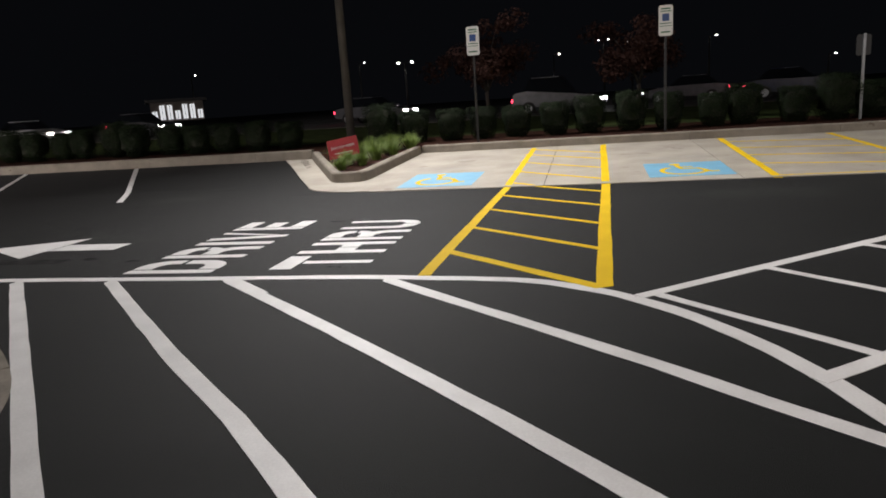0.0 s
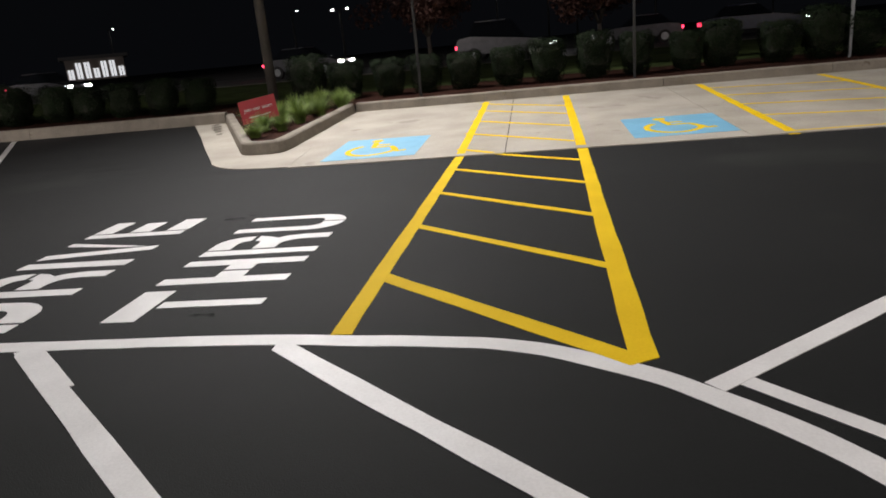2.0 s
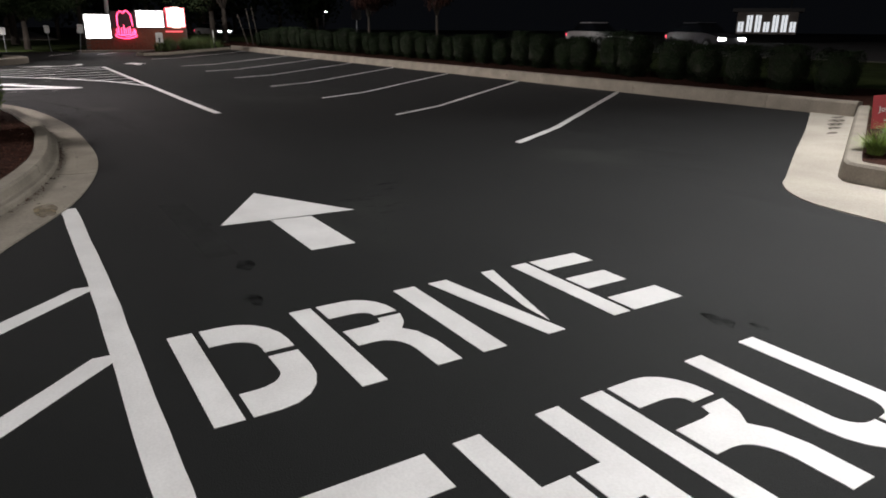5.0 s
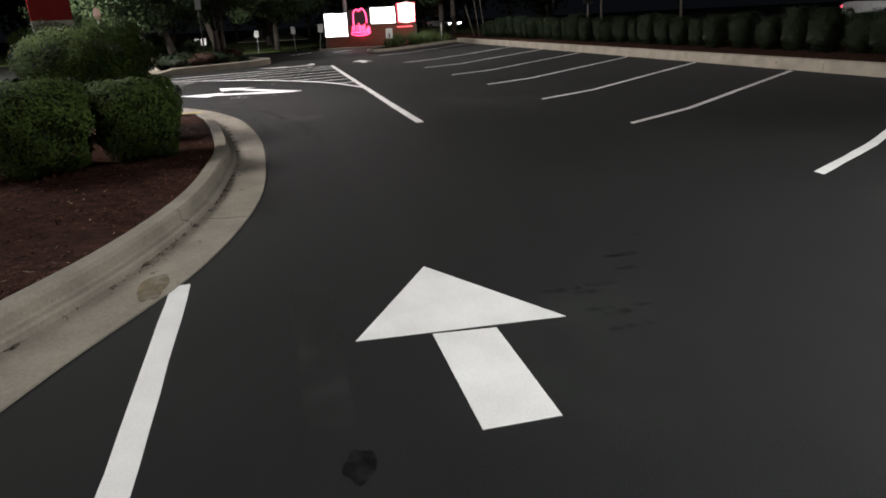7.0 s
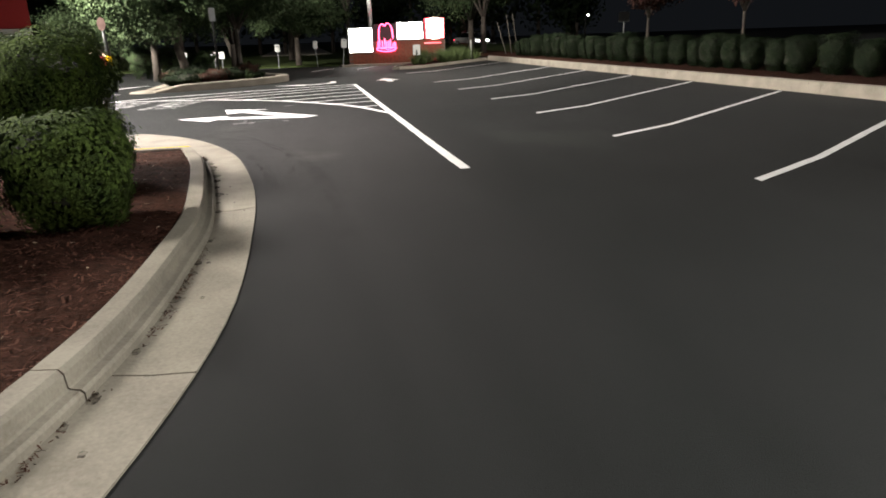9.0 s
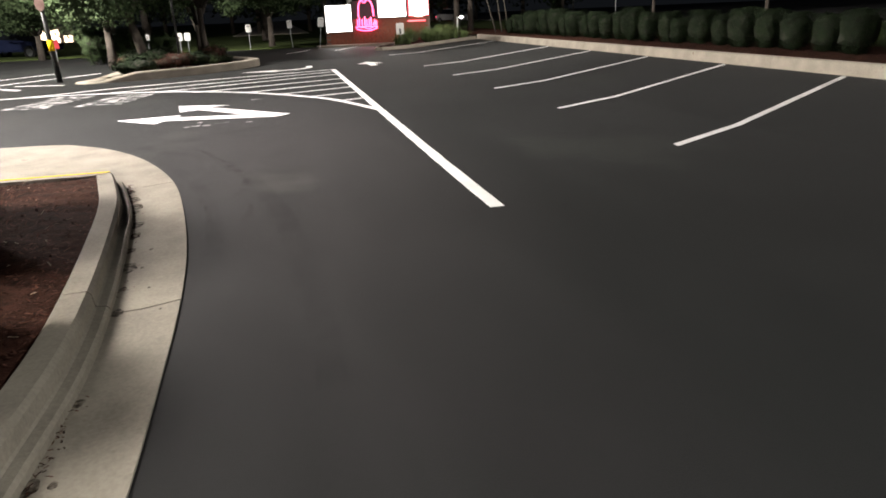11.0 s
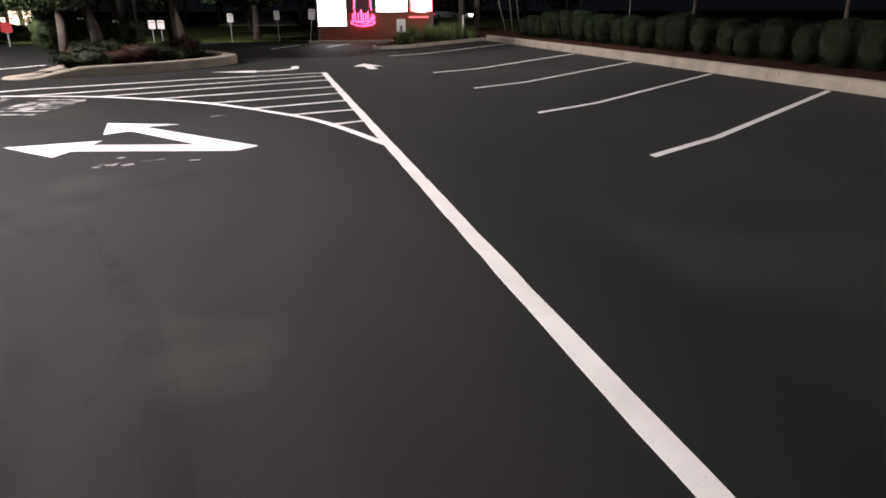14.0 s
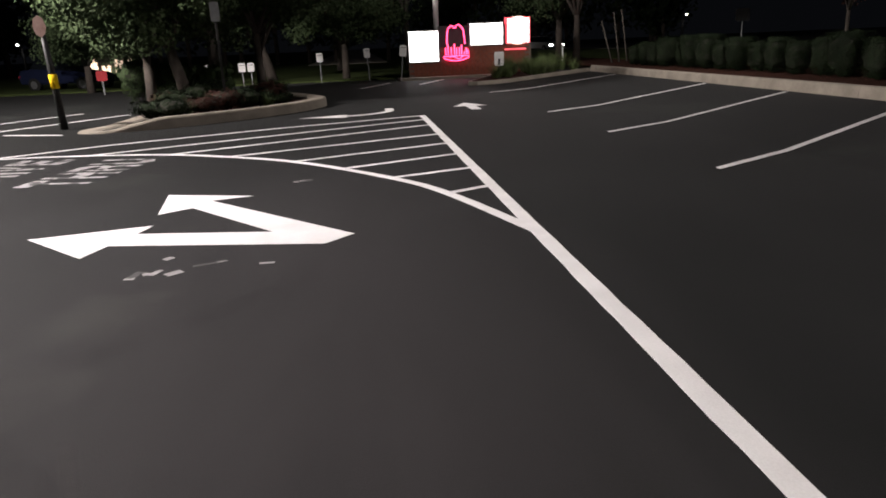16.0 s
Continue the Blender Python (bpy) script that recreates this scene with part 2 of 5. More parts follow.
def box(bm, x0, x1, y0, y1, z0, z1, bevel=0.0):
    made = bmesh.ops.create_cube(bm, size=1, matrix=Matrix.Translation(((x0 + x1) / 2, (y0 + y1) / 2, (z0 + z1) / 2)) @ Matrix.Diagonal((abs(x1 - x0), abs(y1 - y0), abs(z1 - z0), 1)))
    if bevel:
        edges = list({e for v in made["verts"] for e in v.link_edges})
        bmesh.ops.bevel(bm, geom=edges, offset=bevel, segments=2, profile=0.5, affect="EDGES")


def tube(bm, path, radius, sides=8, cap=True):
    """A round bar along points; radius a number or one for each point."""
    pts = [Vector(p) for p in path]
    rs = radius if isinstance(radius, (list, tuple)) else [radius] * len(pts)
    rings = []
    for i, p in enumerate(pts):
        d = (pts[min(i + 1, len(pts) - 1)] - pts[max(i - 1, 0)]).normalized()
        a = d.cross(Vector((0, 0, 1)) if abs(d.z) < 0.9 else Vector((1, 0, 0))).normalized()
        b = d.cross(a)
        rings.append([bm.verts.new(p + rs[i] * (math.cos(k * math.tau / sides) * a + math.sin(k * math.tau / sides) * b)) for k in range(sides)])
    for r, s in zip(rings, rings[1:]):
        for k in range(sides):
            bm.faces.new((r[k], r[(k + 1) % sides], s[(k + 1) % sides], s[k])).smooth = True
    if cap:
        bm.faces.new(rings[0])
        bm.faces.new(rings[-1])


def curve_through(points, steps=8, closed=False):
    """A smooth curve through plan points."""
    p = [Vector(q).to_3d() for q in points]
    n, out = len(p), []
    for i in range(n if closed else n - 1):
        a, b, c, d = (p[(i - 1) % n], p[i], p[(i + 1) % n], p[(i + 2) % n]) if closed else (p[max(i - 1, 0)], p[i], p[i + 1], p[min(i + 2, n - 1)])
        for k in range(steps):
            t = k / steps
            out.append(0.5 * (2 * b + (c - a) * t + (2 * a - 5 * b + 4 * c - d) * t * t + (3 * b - a - 3 * c + d) * t ** 3))
    if not closed:
        out.append(p[-1])
    return out


def offset_path(points, dist):
    """Shift a plan path to its left by dist."""
    out = []
    for i, p in enumerate(points):
        d = points[min(i + 1, len(points) - 1)] - points[max(i - 1, 0)]
        d = Vector((d.x, d.y, 0)).normalized()
        out.append(p + dist * Vector((-d.y, d.x, 0)))
    return out


PAINT = 0.4


def ribbon(bm, points, width, lift=0.006, rough=0.004, step=0.25, cut=None):
    """A painted band along plan points, laid on the ground, edges a little uneven."""
    pts = [Vector(p).to_3d() for p in points]
    fine = [pts[0]]
    for a, b in zip(pts, pts[1:]):
        k = max(1, int((b - a).length / step))
        fine += [a.lerp(b, (i + 1) / k) for i in range(k)]
    rows, n = [], len(fine)
    for i, p in enumerate(fine):
        d = (fine[min(i + 1, n - 1)] - fine[max(i - 1, 0)]).normalized()
        s = Vector((-d.y, d.x, 0))
        row = []
        for side in (-1, 1):
            w = width / 2 + rough * 2 * noise.noise(Vector((p.x * 4, p.y * 4, side * 7.3)))
            q = p + side * w * s
            if cut and i in (0, n - 1):
                q = q + d * cut * side
            row.append(q)
        rows.append([bm.verts.new((q.x, q.y, top_z(q.x, q.y) + PAINT * lift)) for q in row])
    for r, s in zip(rows, rows[1:]):
        bm.faces.new((r[0], r[1], s[1], s[0]))


def thicken(bm, depth=0.004):
    made = bmesh.ops.extrude_face_region(bm, geom=bm.faces[:])
    for v in made["geom"]:
        if isinstance(v, bmesh.types.BMVert):
            v.co.z -= depth


def slab(bm, outline, z0, z1):
    """An upright prism on a plan outline."""
    lo = [bm.verts.new((p[0], p[1], z0)) for p in outline]
    hi = [bm.verts.new((p[0], p[1], z1)) for p in outline]
    bm.faces.new(lo)
    bm.faces.new(hi)
    for i in range(len(lo)):
        j = (i + 1) % len(lo)
        bm.faces.new((lo[i], lo[j], hi[j], hi[i]))


def sweep(bm, path, profile, base=None, closed=False):
    """Sweep a profile of (left, up) along a plan path; base gives the ground height."""
    n, rings = len(path), []
    for i, p in enumerate(path):
        prev, nxt = (path[(i - 1) % n], path[(i + 1) % n]) if closed else (path[max(i - 1, 0)], path[min(i + 1, n - 1)])
        d1, d2 = (p - prev), (nxt - p)
        d1 = d1.normalized() if d1.length > 1e-6 else d2.normalized()
        d2 = d2.normalized() if d2.length > 1e-6 else d1
        s = Vector((-(d1 + d2).y, (d1 + d2).x, 0)).normalized()
        k = 1 / max(0.5, s.dot(Vector((-d1.y, d1.x, 0))))
        z = base(p.x, p.y) if base else 0
        rings.append([bm.verts.new((p.x + s.x * a * k, p.y + s.y * a * k, z + b)) for a, b in profile])
    m = len(profile)
    for i in range(n if closed else n - 1):
        r, s = rings[i], rings[(i + 1) % n]
        for k in range(m):
            bm.faces.new((r[k], r[(k + 1) % m], s[(k + 1) % m], s[k]))
    if not closed:
        bm.faces.new(rings[0])
        bm.faces.new(rings[-1])


# ---- ground ----
def build_ground():
    xs = [-420, -120, -60, -45] + list(np.linspace(-35, 15, 51)) + [40, 120, 420]
    ys = [-420, -120, -40, -20, -8, 0, 4, 8, 10.9, 11.4, 11.9, 12.4, 13.2, 14, 15, 16, KERB_Y, 19, 25, 45, 120, 420]
    verts = [(x, y, zg(x, y)) for y in ys for x in xs]
    n = len(xs)
    faces = [(j * n + i, j * n + i + 1, (j + 1) * n + i + 1, (j + 1) * n + i) for j in range(len(ys) - 1) for i in range(n - 1)]
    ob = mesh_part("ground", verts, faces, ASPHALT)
    tagged(ob, "freshly sealed black asphalt of the car park", "ground", kind="structure")


build_ground()

KERB_PROFILE = [(0, -0.1), (0.0, 0.02), (0.025, 0.165), (0.05, 0.19), (0.17, 0.19), (0.18, 0.18), (0.18, -0.1)]


def kerb(name, path, label, base=zg, pieces=3.0, profile=KERB_PROFILE, joints=(), gap=0.005):
    """A concrete kerb cast in lengths, with narrow joints between them; the face is on the path's right."""
    top = tagged(empty(name), label, "kerb", kind="structure")
    run, start, cuts = 0.0, 0, []
    for i in range(1, len(path)):
        run += (path[i] - path[i - 1]).length
        if run >= pieces or i == len(path) - 1:
            cuts.append((start, i))
            start, run = i, 0.0
    if joints:
        ends = [0] + [min(range(len(path)), key=lambda i: abs(path[i].x - x)) for x in joints] + [len(path) - 1]
        cuts = list(zip(ends, ends[1:]))
    for a, b in cuts:
        seg = [p.copy() for p in path[a:b + 1]]
        if (seg[-1] - seg[0]).length < 0.05:
            continue
        seg[0] += gap * (seg[1] - seg[0]).normalized()
        seg[-1] += gap * (seg[-2] - seg[-1]).normalized()
        bm = bmesh.new()
        sweep(bm, seg, profile, base)
        part("kerb_length", bm, KERB, top)
    return top


def straight(a, b, step=0.5):
    a, b = Vector(a).to_3d(), Vector(b).to_3d()
    k = max(1, int((b - a).length / step))
    return [a.lerp(b, i / k) for i in range(k + 1)]


# long kerb behind the stalls and the accessible bays
kerb("kerb_long_west", straight((-4.5, KERB_Y), (-39.4, KERB_Y))[::-1], "weathered concrete kerb along the planting bed", profile=[(a, b * 1.22 if b > 0.1 else b) for a, b in KERB_PROFILE])
kerb("kerb_long_east", straight((-1.68, KERB_Y), (16.0, KERB_Y)), "weathered concrete kerb behind the accessible bays")
# nose of the planted wedge
WEDGE = [Vector(p).to_3d() for p in ((-4.5, KERB_Y), (-3.85, 15.05), (-3.12, 13.6), (-2.58, 12.52), (-2.45, 12.28), (-2.36, 12.19), (-2.24, 12.15), (-1.96, 12.15), (-1.83, 12.2), (-1.76, 12.3), (-1.73, 12.55), (-1.71, 14.0), (-1.69, 15.3), (-1.68, KERB_Y))]
kerb("kerb_wedge", WEDGE, "cast concrete kerb round the planted wedge", pieces=2.2)


def build_pad():
    pad = tagged(empty("pavement_accessible_bays"), "pale broom-finished concrete paving of the accessible bays", "pavement", kind="structure")
    # slabs between joints, the first one slanted along the wedge
    cuts = [-1.3, 1.52, 4.4, 7.1, 9.8, 12.5]
    for a, b in zip(cuts, cuts[1:]):
        lean = -0.38 if a == cuts[0] else 0.0
        verts, faces, ys = [], [], [10.9, 12.0, 13.0, 14.0, 15.0, KERB_Y]
        for y in ys:
            k = (y - 10.9) / (KERB_Y - 10.9)
            for x in (a + 0.009 + lean * k, b - 0.004):
                yy = y + (0.10 - 0.05 * (x + 1) / 2 if y == 10.9 and x < 3 else 0.0)
                verts.append((x, yy, zg(x, yy) + 0.012))
        m = len(verts)
        verts += [(x, y, z - 0.1) for x, y, z in verts]
        for j in range(len(ys) - 1):
            q = 2 * j
            faces.append((q, q + 1, q + 3, q + 2))
            faces.append((q, q + 2, m + q + 2, m + q))
            faces.append((q + 1, m + q + 1, m + q + 3, q + 3))
        faces.append((0, m, m + 1, 1))
        mesh_part("paving_slab", verts, faces, CONCRETE, pad)
    # apron that runs round the nose of the wedge as its gutter
    outer = curve_through([(-5.2, KERB_Y), (-4.33, 14.8), (-3.45, 13.15), (-2.8, 11.97), (-2.6, 11.6), (-2.3, 11.3), (-1.95, 11.14), (-1.31, 11.06)], 5)
    bm = bmesh.new()
    ring = [(p.x, p.y) for p in outer] + [(p.x, p.y) for p in reversed(WEDGE)]
    ring.insert(len(outer), (-1.69, KERB_Y - 0.02))
    hi = [bm.verts.new((x, y, zg(x, y) + 0.010)) for x, y in ring]
    f = bm.faces.new(hi)
    bmesh.ops.triangulate(bm, faces=[f])
    thicken(bm, 0.06)
    part("gutter_apron", bm, CONCRETE, pad)


build_pad()

# island beside the building: gutter, kerb, mulch
GUTTER = curve_through([(-0.45, 0.3), (-0.5, 2.2), (-0.72, 3.07), (-1.5, 3.87), (-2.8, 4.68), (-4.1, 5.22), (-5.4, 5.76), (-7.1, 6.09), (-9.0, 6.12), (-10.6, 6.04), (-12.2, 5.82), (-13.2, 5.60), (-14.2, 5.24), (-15.0, 4.82), (-15.7, 4.25), (-16.1, 3.5), (-16.2, 1.0)], 6)
KERB_RUN = curve_through([(-0.95, 0.3), (-1.0, 2.0), (-1.35, 2.85), (-2.05, 3.55), (-3.15, 4.25), (-4.4, 4.86), (-5.5, 5.31), (-6.8, 5.62), (-8.2, 5.73), (-9.4, 5.73), (-11.5, 5.49), (-12.5, 5.28), (-13.0, 5.15)], 6)


def build_island():
    g = tagged(empty("gutter_island"), "stained concrete gutter round the planted island", "gutter", kind="structure")
    rim = GUTTER
    back = KERB_RUN + [Vector((-13.12, 5.0, 0)), Vector((-13.2, 1.0, 0))]
    # cast lengths of gutter between kerb and asphalt
    def nearest(p):
        return min(back, key=lambda q: (q - p).length)

    ends = [0] + [min(range(8, len(rim)), key=lambda i: abs(rim[i].x - x) + (9 if rim[i].y < 2 else 0)) for x in (-1.2, -3.1, -6.39, -9.8, -13.12)] + [len(rim) - 1]
    for a, b in zip(ends, ends[1:]):
        bm = bmesh.new()
        rows = []
        for i in range(a, b + 1):
            p, q = rim[i], nearest(rim[i])
            d = (rim[min(i + 1, len(rim) - 1)] - rim[max(i - 1, 0)]).normalized()
            e = 0.007 * (1 if i == a else -1 if i == b else 0)
            rows.append([bm.verts.new((p.x + d.x * e, p.y + d.y * e, 0.012)), bm.verts.new(((p.x + q.x) / 2 + d.x * e, (p.y + q.y) / 2 + d.y * e, 0.004)), bm.verts.new((q.x + d.x * e, q.y + d.y * e, 0.016))])
        for r, s in zip(rows, rows[1:]):
            for c in (0, 1):
                bm.faces.new((r[c], r[c + 1], s[c + 1], s[c]))
        bmesh.ops.remove_doubles(bm, verts=bm.verts[:], dist=0.0005)
        thicken(bm, 0.08)
        part("gutter_length", bm, KERB, g)
    flat = lambda x, y: 0.0
    kerb("kerb_island", KERB_RUN, "chipped concrete kerb round the mulched island", base=flat, profile=[(-0.045, -0.1), (-0.045, 0.05), (-0.03, 0.066), (0.014, 0.07), (0.024, 0.078), (0.03, 0.142), (0.05, 0.165), (0.17, 0.165), (0.185, 0.15), (0.185, -0.1)], joints=(-1.2, -3.1, -6.37, -9.8), gap=0.006)
    run = straight((-13.14, 1.0), (-13.06, 5.08), 1.0)[::-1]
    end = tagged(empty("kerb_island_end"), "concrete kerb end with yellow painted edge", "kerb", kind="structure")
    bm = bmesh.new()
    sweep(bm, run, [(0, -0.1), (0, 0.15), (0.015, 0.165), (0.15, 0.165), (0.16, -0.1)])
    part("kerb_length", bm, KERB, end)
    bm = bmesh.new()
    sweep(bm, run, [(-0.004, 0.01), (-0.004, 0.152), (0.012, 0.169), (0.05, 0.169), (0.05, 0.16), (0.02, 0.01)])
    part("yellow_edge", bm, YELLOW, end, "worn yellow painted edge")
    inner = offset_path(KERB_RUN, 0.17)
    bm = bmesh.new()
    ring = [(p.x, p.y) for p in inner] + [(-12.98, 4.9), (-13.05, 0.3)]
    f = bm.faces.new([bm.verts.new((x, y, 0.13)) for x, y in ring])
    bmesh.ops.triangulate(bm, faces=[f])
    bmesh.ops.subdivide_edges(bm, edges=bm.edges[:], cuts=5, use_grid_fill=True)
    for v in bm.verts:
        v.co.z += 0.03 * noise.noise(v.co * 2.1) + 0.015 * noise.noise(v.co * 9)
    tagged(part("mulch_bed_island", bm, MULCH), "dark shredded bark mulch on the island", "mulch bed", kind="structure")
    return ring


ISLAND_RING = build_island()


def BED_Z(x):
    """Top of the soil behind the long kerb."""
    return zg(x, KERB_Y) + 0.15 + 0.04 * min(max((-x - 6.0) / 6.0, 0), 1)


def bed(name, x0, x1, y0, y1, z, mat, label, nx=60, ny=6, amp=0.04, slope=0.0):
    xs, ys = np.linspace(x0, x1, nx), np.linspace(y0, y1, ny)
    verts = [(x, y, (z or BED_Z(x)) + slope * (y - y0) + amp * noise.noise(Vector((x, y, 0)))) for y in ys for x in xs]
    faces = [(j * nx + i, j * nx + i + 1, (j + 1) * nx + i + 1, (j + 1) * nx + i) for j in range(ny - 1) for i in range(nx - 1)]
    return tagged(mesh_part(name, verts, faces, mat), label, "planting bed", kind="structure")


bed("mulch_bed_hedge", -52, 16, KERB_Y + 0.17, 19.2, 0, MULCH, "brown pine mulch under the clipped hedge", 140, 8, 0.03, 0.03)
bed("verge", -140, 80, 19.2, 27.0, RISE + 0.24, GRASS, "rough dark grass verge beside the street", 80, 6, 0.06, 0.02)


def build_wedge_bed():
    bm = bmesh.new()
    ring = [(p.x, p.y) for p in offset_path(WEDGE, 0.17)]
    f = bm.faces.new([bm.verts.new((x, y, zg(x, y) + 0.13)) for x, y in ring])
    bmesh.ops.triangulate(bm, faces=[f])
    bmesh.ops.subdivide_edges(bm, edges=bm.edges[:], cuts=4, use_grid_fill=True)
    for v in bm.verts:
        v.co.z += 0.02 * noise.noise(v.co * 3)
    tagged(part("mulch_bed_wedge", bm, MULCH), "brown mulch in the planted wedge", "mulch bed", kind="structure")


build_wedge_bed()

# street beyond the verge
bm = bmesh.new()
slab(bm, [(-300, 27.0), (300, 27.0), (300, 28.6), (-300, 28.6)], 0.0, 0.55)
tagged(part("pavement_street", bm, CONCRETE), "pale concrete pavement along the street", "pavement", kind="structure")

# ---- paint on the ground ----


def line_thing(name, label, bands, mat, group="", lift=0.006):
    """Bands: (points, width, skew) painted as one marking."""
    bm = bmesh.new()
    for k, (pts, w, cut) in enumerate(bands):
        ribbon(bm, pts, w, lift + 0.0012 * k, cut=cut)
    thicken(bm, lift + 0.002)
    return tagged(part(name, bm, mat), label, "road marking", group)


EDGE = [Vector((-5.05, 5.648, 0)), Vector((-2.9, 5.666, 0))] + curve_through([(-1.0, 5.645), (0.0, 5.642), (0.5, 5.625), (1.04, 5.575), (1.52, 5.52), (1.757, 5.462), (1.963, 5.375), (2.319, 5.15), (2.49, 4.985), (2.765, 4.68), (2.95, 4.39), (3.16, 4.0), (3.38, 3.355), (3.6, 2.4), (3.7, 0.5)], 6)
line_thing("edge_line", "white painted edge line curving round the hatched area", [(EDGE, 0.118, 0)], WHITE)
# each stripe is bent to fit the camera's view; the third has a wider start laid over it
for pts, again in (
    ([(-3.03, 5.6), (0.09, 2.366), (0.83, 1.6)], None),
    ([(-2.03, 5.6), (-1.604, 5.173), (-0.3, 3.885), (0.56, 3.09), (1.143, 2.495), (2.25, 1.4)], None),
    ([(-0.86, 5.6), (0.18, 4.68), (0.55, 4.35), (1.2, 3.755), (1.78, 3.21), (2.25, 2.75), (3.8, 1.2)], [(-0.835, 5.6), (-0.34, 5.155)]),
    ([(0.565, 5.575), (1.05, 5.135), (1.85, 4.44), (2.53, 3.83), (2.97, 3.405), (5.38, 1.2)], None),
):
    line_thing("hatch_stripe", "wide white diagonal hatch stripe on black asphalt", [(pts, 0.112, -0.05)] + ([(again, 0.132, 0.02)] if again else []), WHITE, "hatch stripes beside the drive lane", 0.0085)
# second hatched area
U = Vector((0.784, 0.621, 0))
A0, B0 = Vector((2.53, 5.035, 0)), Vector((3.24, 3.66, 0))
line_thing("hatch_outline", "white outline of a hatched no-parking area", [([A0, A0 + 6 * U], 0.095, 0), ([B0, B0 + 6 * U], 0.095, 0)], WHITE, lift=0.010)
for d in (0.10, 1.20, 2.36, 3.54, 4.72):
    p = A0 + d * U
    line_thing("hatch_bar", "narrow white bar across the hatched no-parking area", [([p + Vector((0.05, -0.02, 0)), p + Vector((1.02, -1.1, 0))], 0.085, 0)], WHITE, "bars of the no-parking hatch", 0.0085)
# accessible aisle, ladder of yellow bars
line_thing("aisle_line", "yellow painted line of the accessible aisle", [([(0.873, 5.66), (0.908, 7.76), (0.96, 10.9), (1.0, 16.25)], 0.11, 0)], YELLOW, "yellow aisle lines", 0.008)
line_thing("aisle_line", "broad yellow painted line of the accessible aisle", [([(2.305, 5.27), (2.375, 8.0), (2.455, 10.9), (2.53, 16.2)], 0.124, -0.035)], YELLOW, "yellow aisle lines", 0.008)
for i in range(9):
    y = 6.54 + 1.215 * i
    y1 = min(y, 16.0)
    line_thing("aisle_bar", "slanted yellow bar across the accessible aisle", [([(0.9, y1), (2.28 + 0.025 * i, y1 - (1.262 if i == 0 else 1.23))], 0.112 if i == 0 else 0.082, 0)], YELLOW, "yellow aisle bars", 0.0065)
# next aisle
line_thing("aisle_line", "yellow painted line of the second accessible aisle", [([(4.85, 10.86), (5.0, 16.25)], 0.118, 0), ([(7.15, 10.8), (7.15, 16.25)], 0.118, 0), ([(4.8, 10.99), (7.2, 10.97)], 0.1, 0)], YELLOW, "yellow aisle lines", 0.008)
for y in (12.3, 13.4, 14.5, 15.6):
    line_thing("aisle_bar", "slanted yellow bar across the accessible aisle", [([(4.9, y), (7.1, y - 0.55)], 0.075, 0)], YELLOW, "yellow aisle bars", 0.0065)
# angled stalls
for x0 in (-5.98, -9.41, -12.73, -16.11, -19.43, -22.92, -26.5, -33.0):
    line_thing("stall_line", "white angled parking stall line", [([(x0, 11.0), (x0 - 0.86, 12.4), (x0 - 3.41, 16.28)], 0.105, 0.04)], WHITE, "angled stall lines", 0.006)

# far hatched triangle
line_thing("triangle_line", "long white line along the drive lane", [([(-11.05, 8.384), (-13.0, 8.366), (-17.5, 8.366), (-27.15, 8.378)], 0.125, 0)], WHITE)
ARC = curve_through([(-22.6, -3.5), (-23.5, -0.5), (-23.75, 1.6), (-23.3, 3.75), (-22.62, 4.99), (-21.63, 6.18), (-20.06, 7.35), (-19.03, 7.86), (-17.4, 8.36)], 6)
line_thing("triangle_arc", "curved white line bounding the hatched triangle", [(ARC, 0.11, 0)], WHITE, lift=0.008)
line_thing("triangle_edge", "straight white line closing the hatched triangle", [([(-27.1, 8.34), (-26.11, 5.47), (-24.86, 2.66), (-23.85, 1.2), (-22.8, -1.5)], 0.1, 0)], WHITE, lift=0.010)
for (ax, ay), bx in (((-23.6, 2.75), -26.3), ((-23.2, 4.1), -25.3), ((-22.6, 5.1), -23.85), ((-21.75, 6.06), -22.7), ((-20.95, 6.8), -21.6), ((-20.1, 7.35), -20.45), ((-19.05, 7.86), -19.3)):
    line_thing("triangle_bar", "narrow white bar across the hatched triangle", [([(ax, ay), (bx, 8.34)], 0.09, 0)], WHITE, "bars of the hatched triangle", 0.0125)


def flat_mark(bm, shapes, m, lift=0.007):
    """Plan polygons laid on the ground by the pose m."""
    for shape in shapes:
        co = [m @ Vector((u, v, 0)) for u, v in shape]
        bm.faces.new([bm.verts.new((c.x, c.y, top_z(c.x, c.y) + PAINT * lift)) for c in co])
    thicken(bm, lift)


S = 0.118
ARCN = [(math.cos(a), math.sin(a)) for a in np.linspace(0, math.pi / 2, 6)]


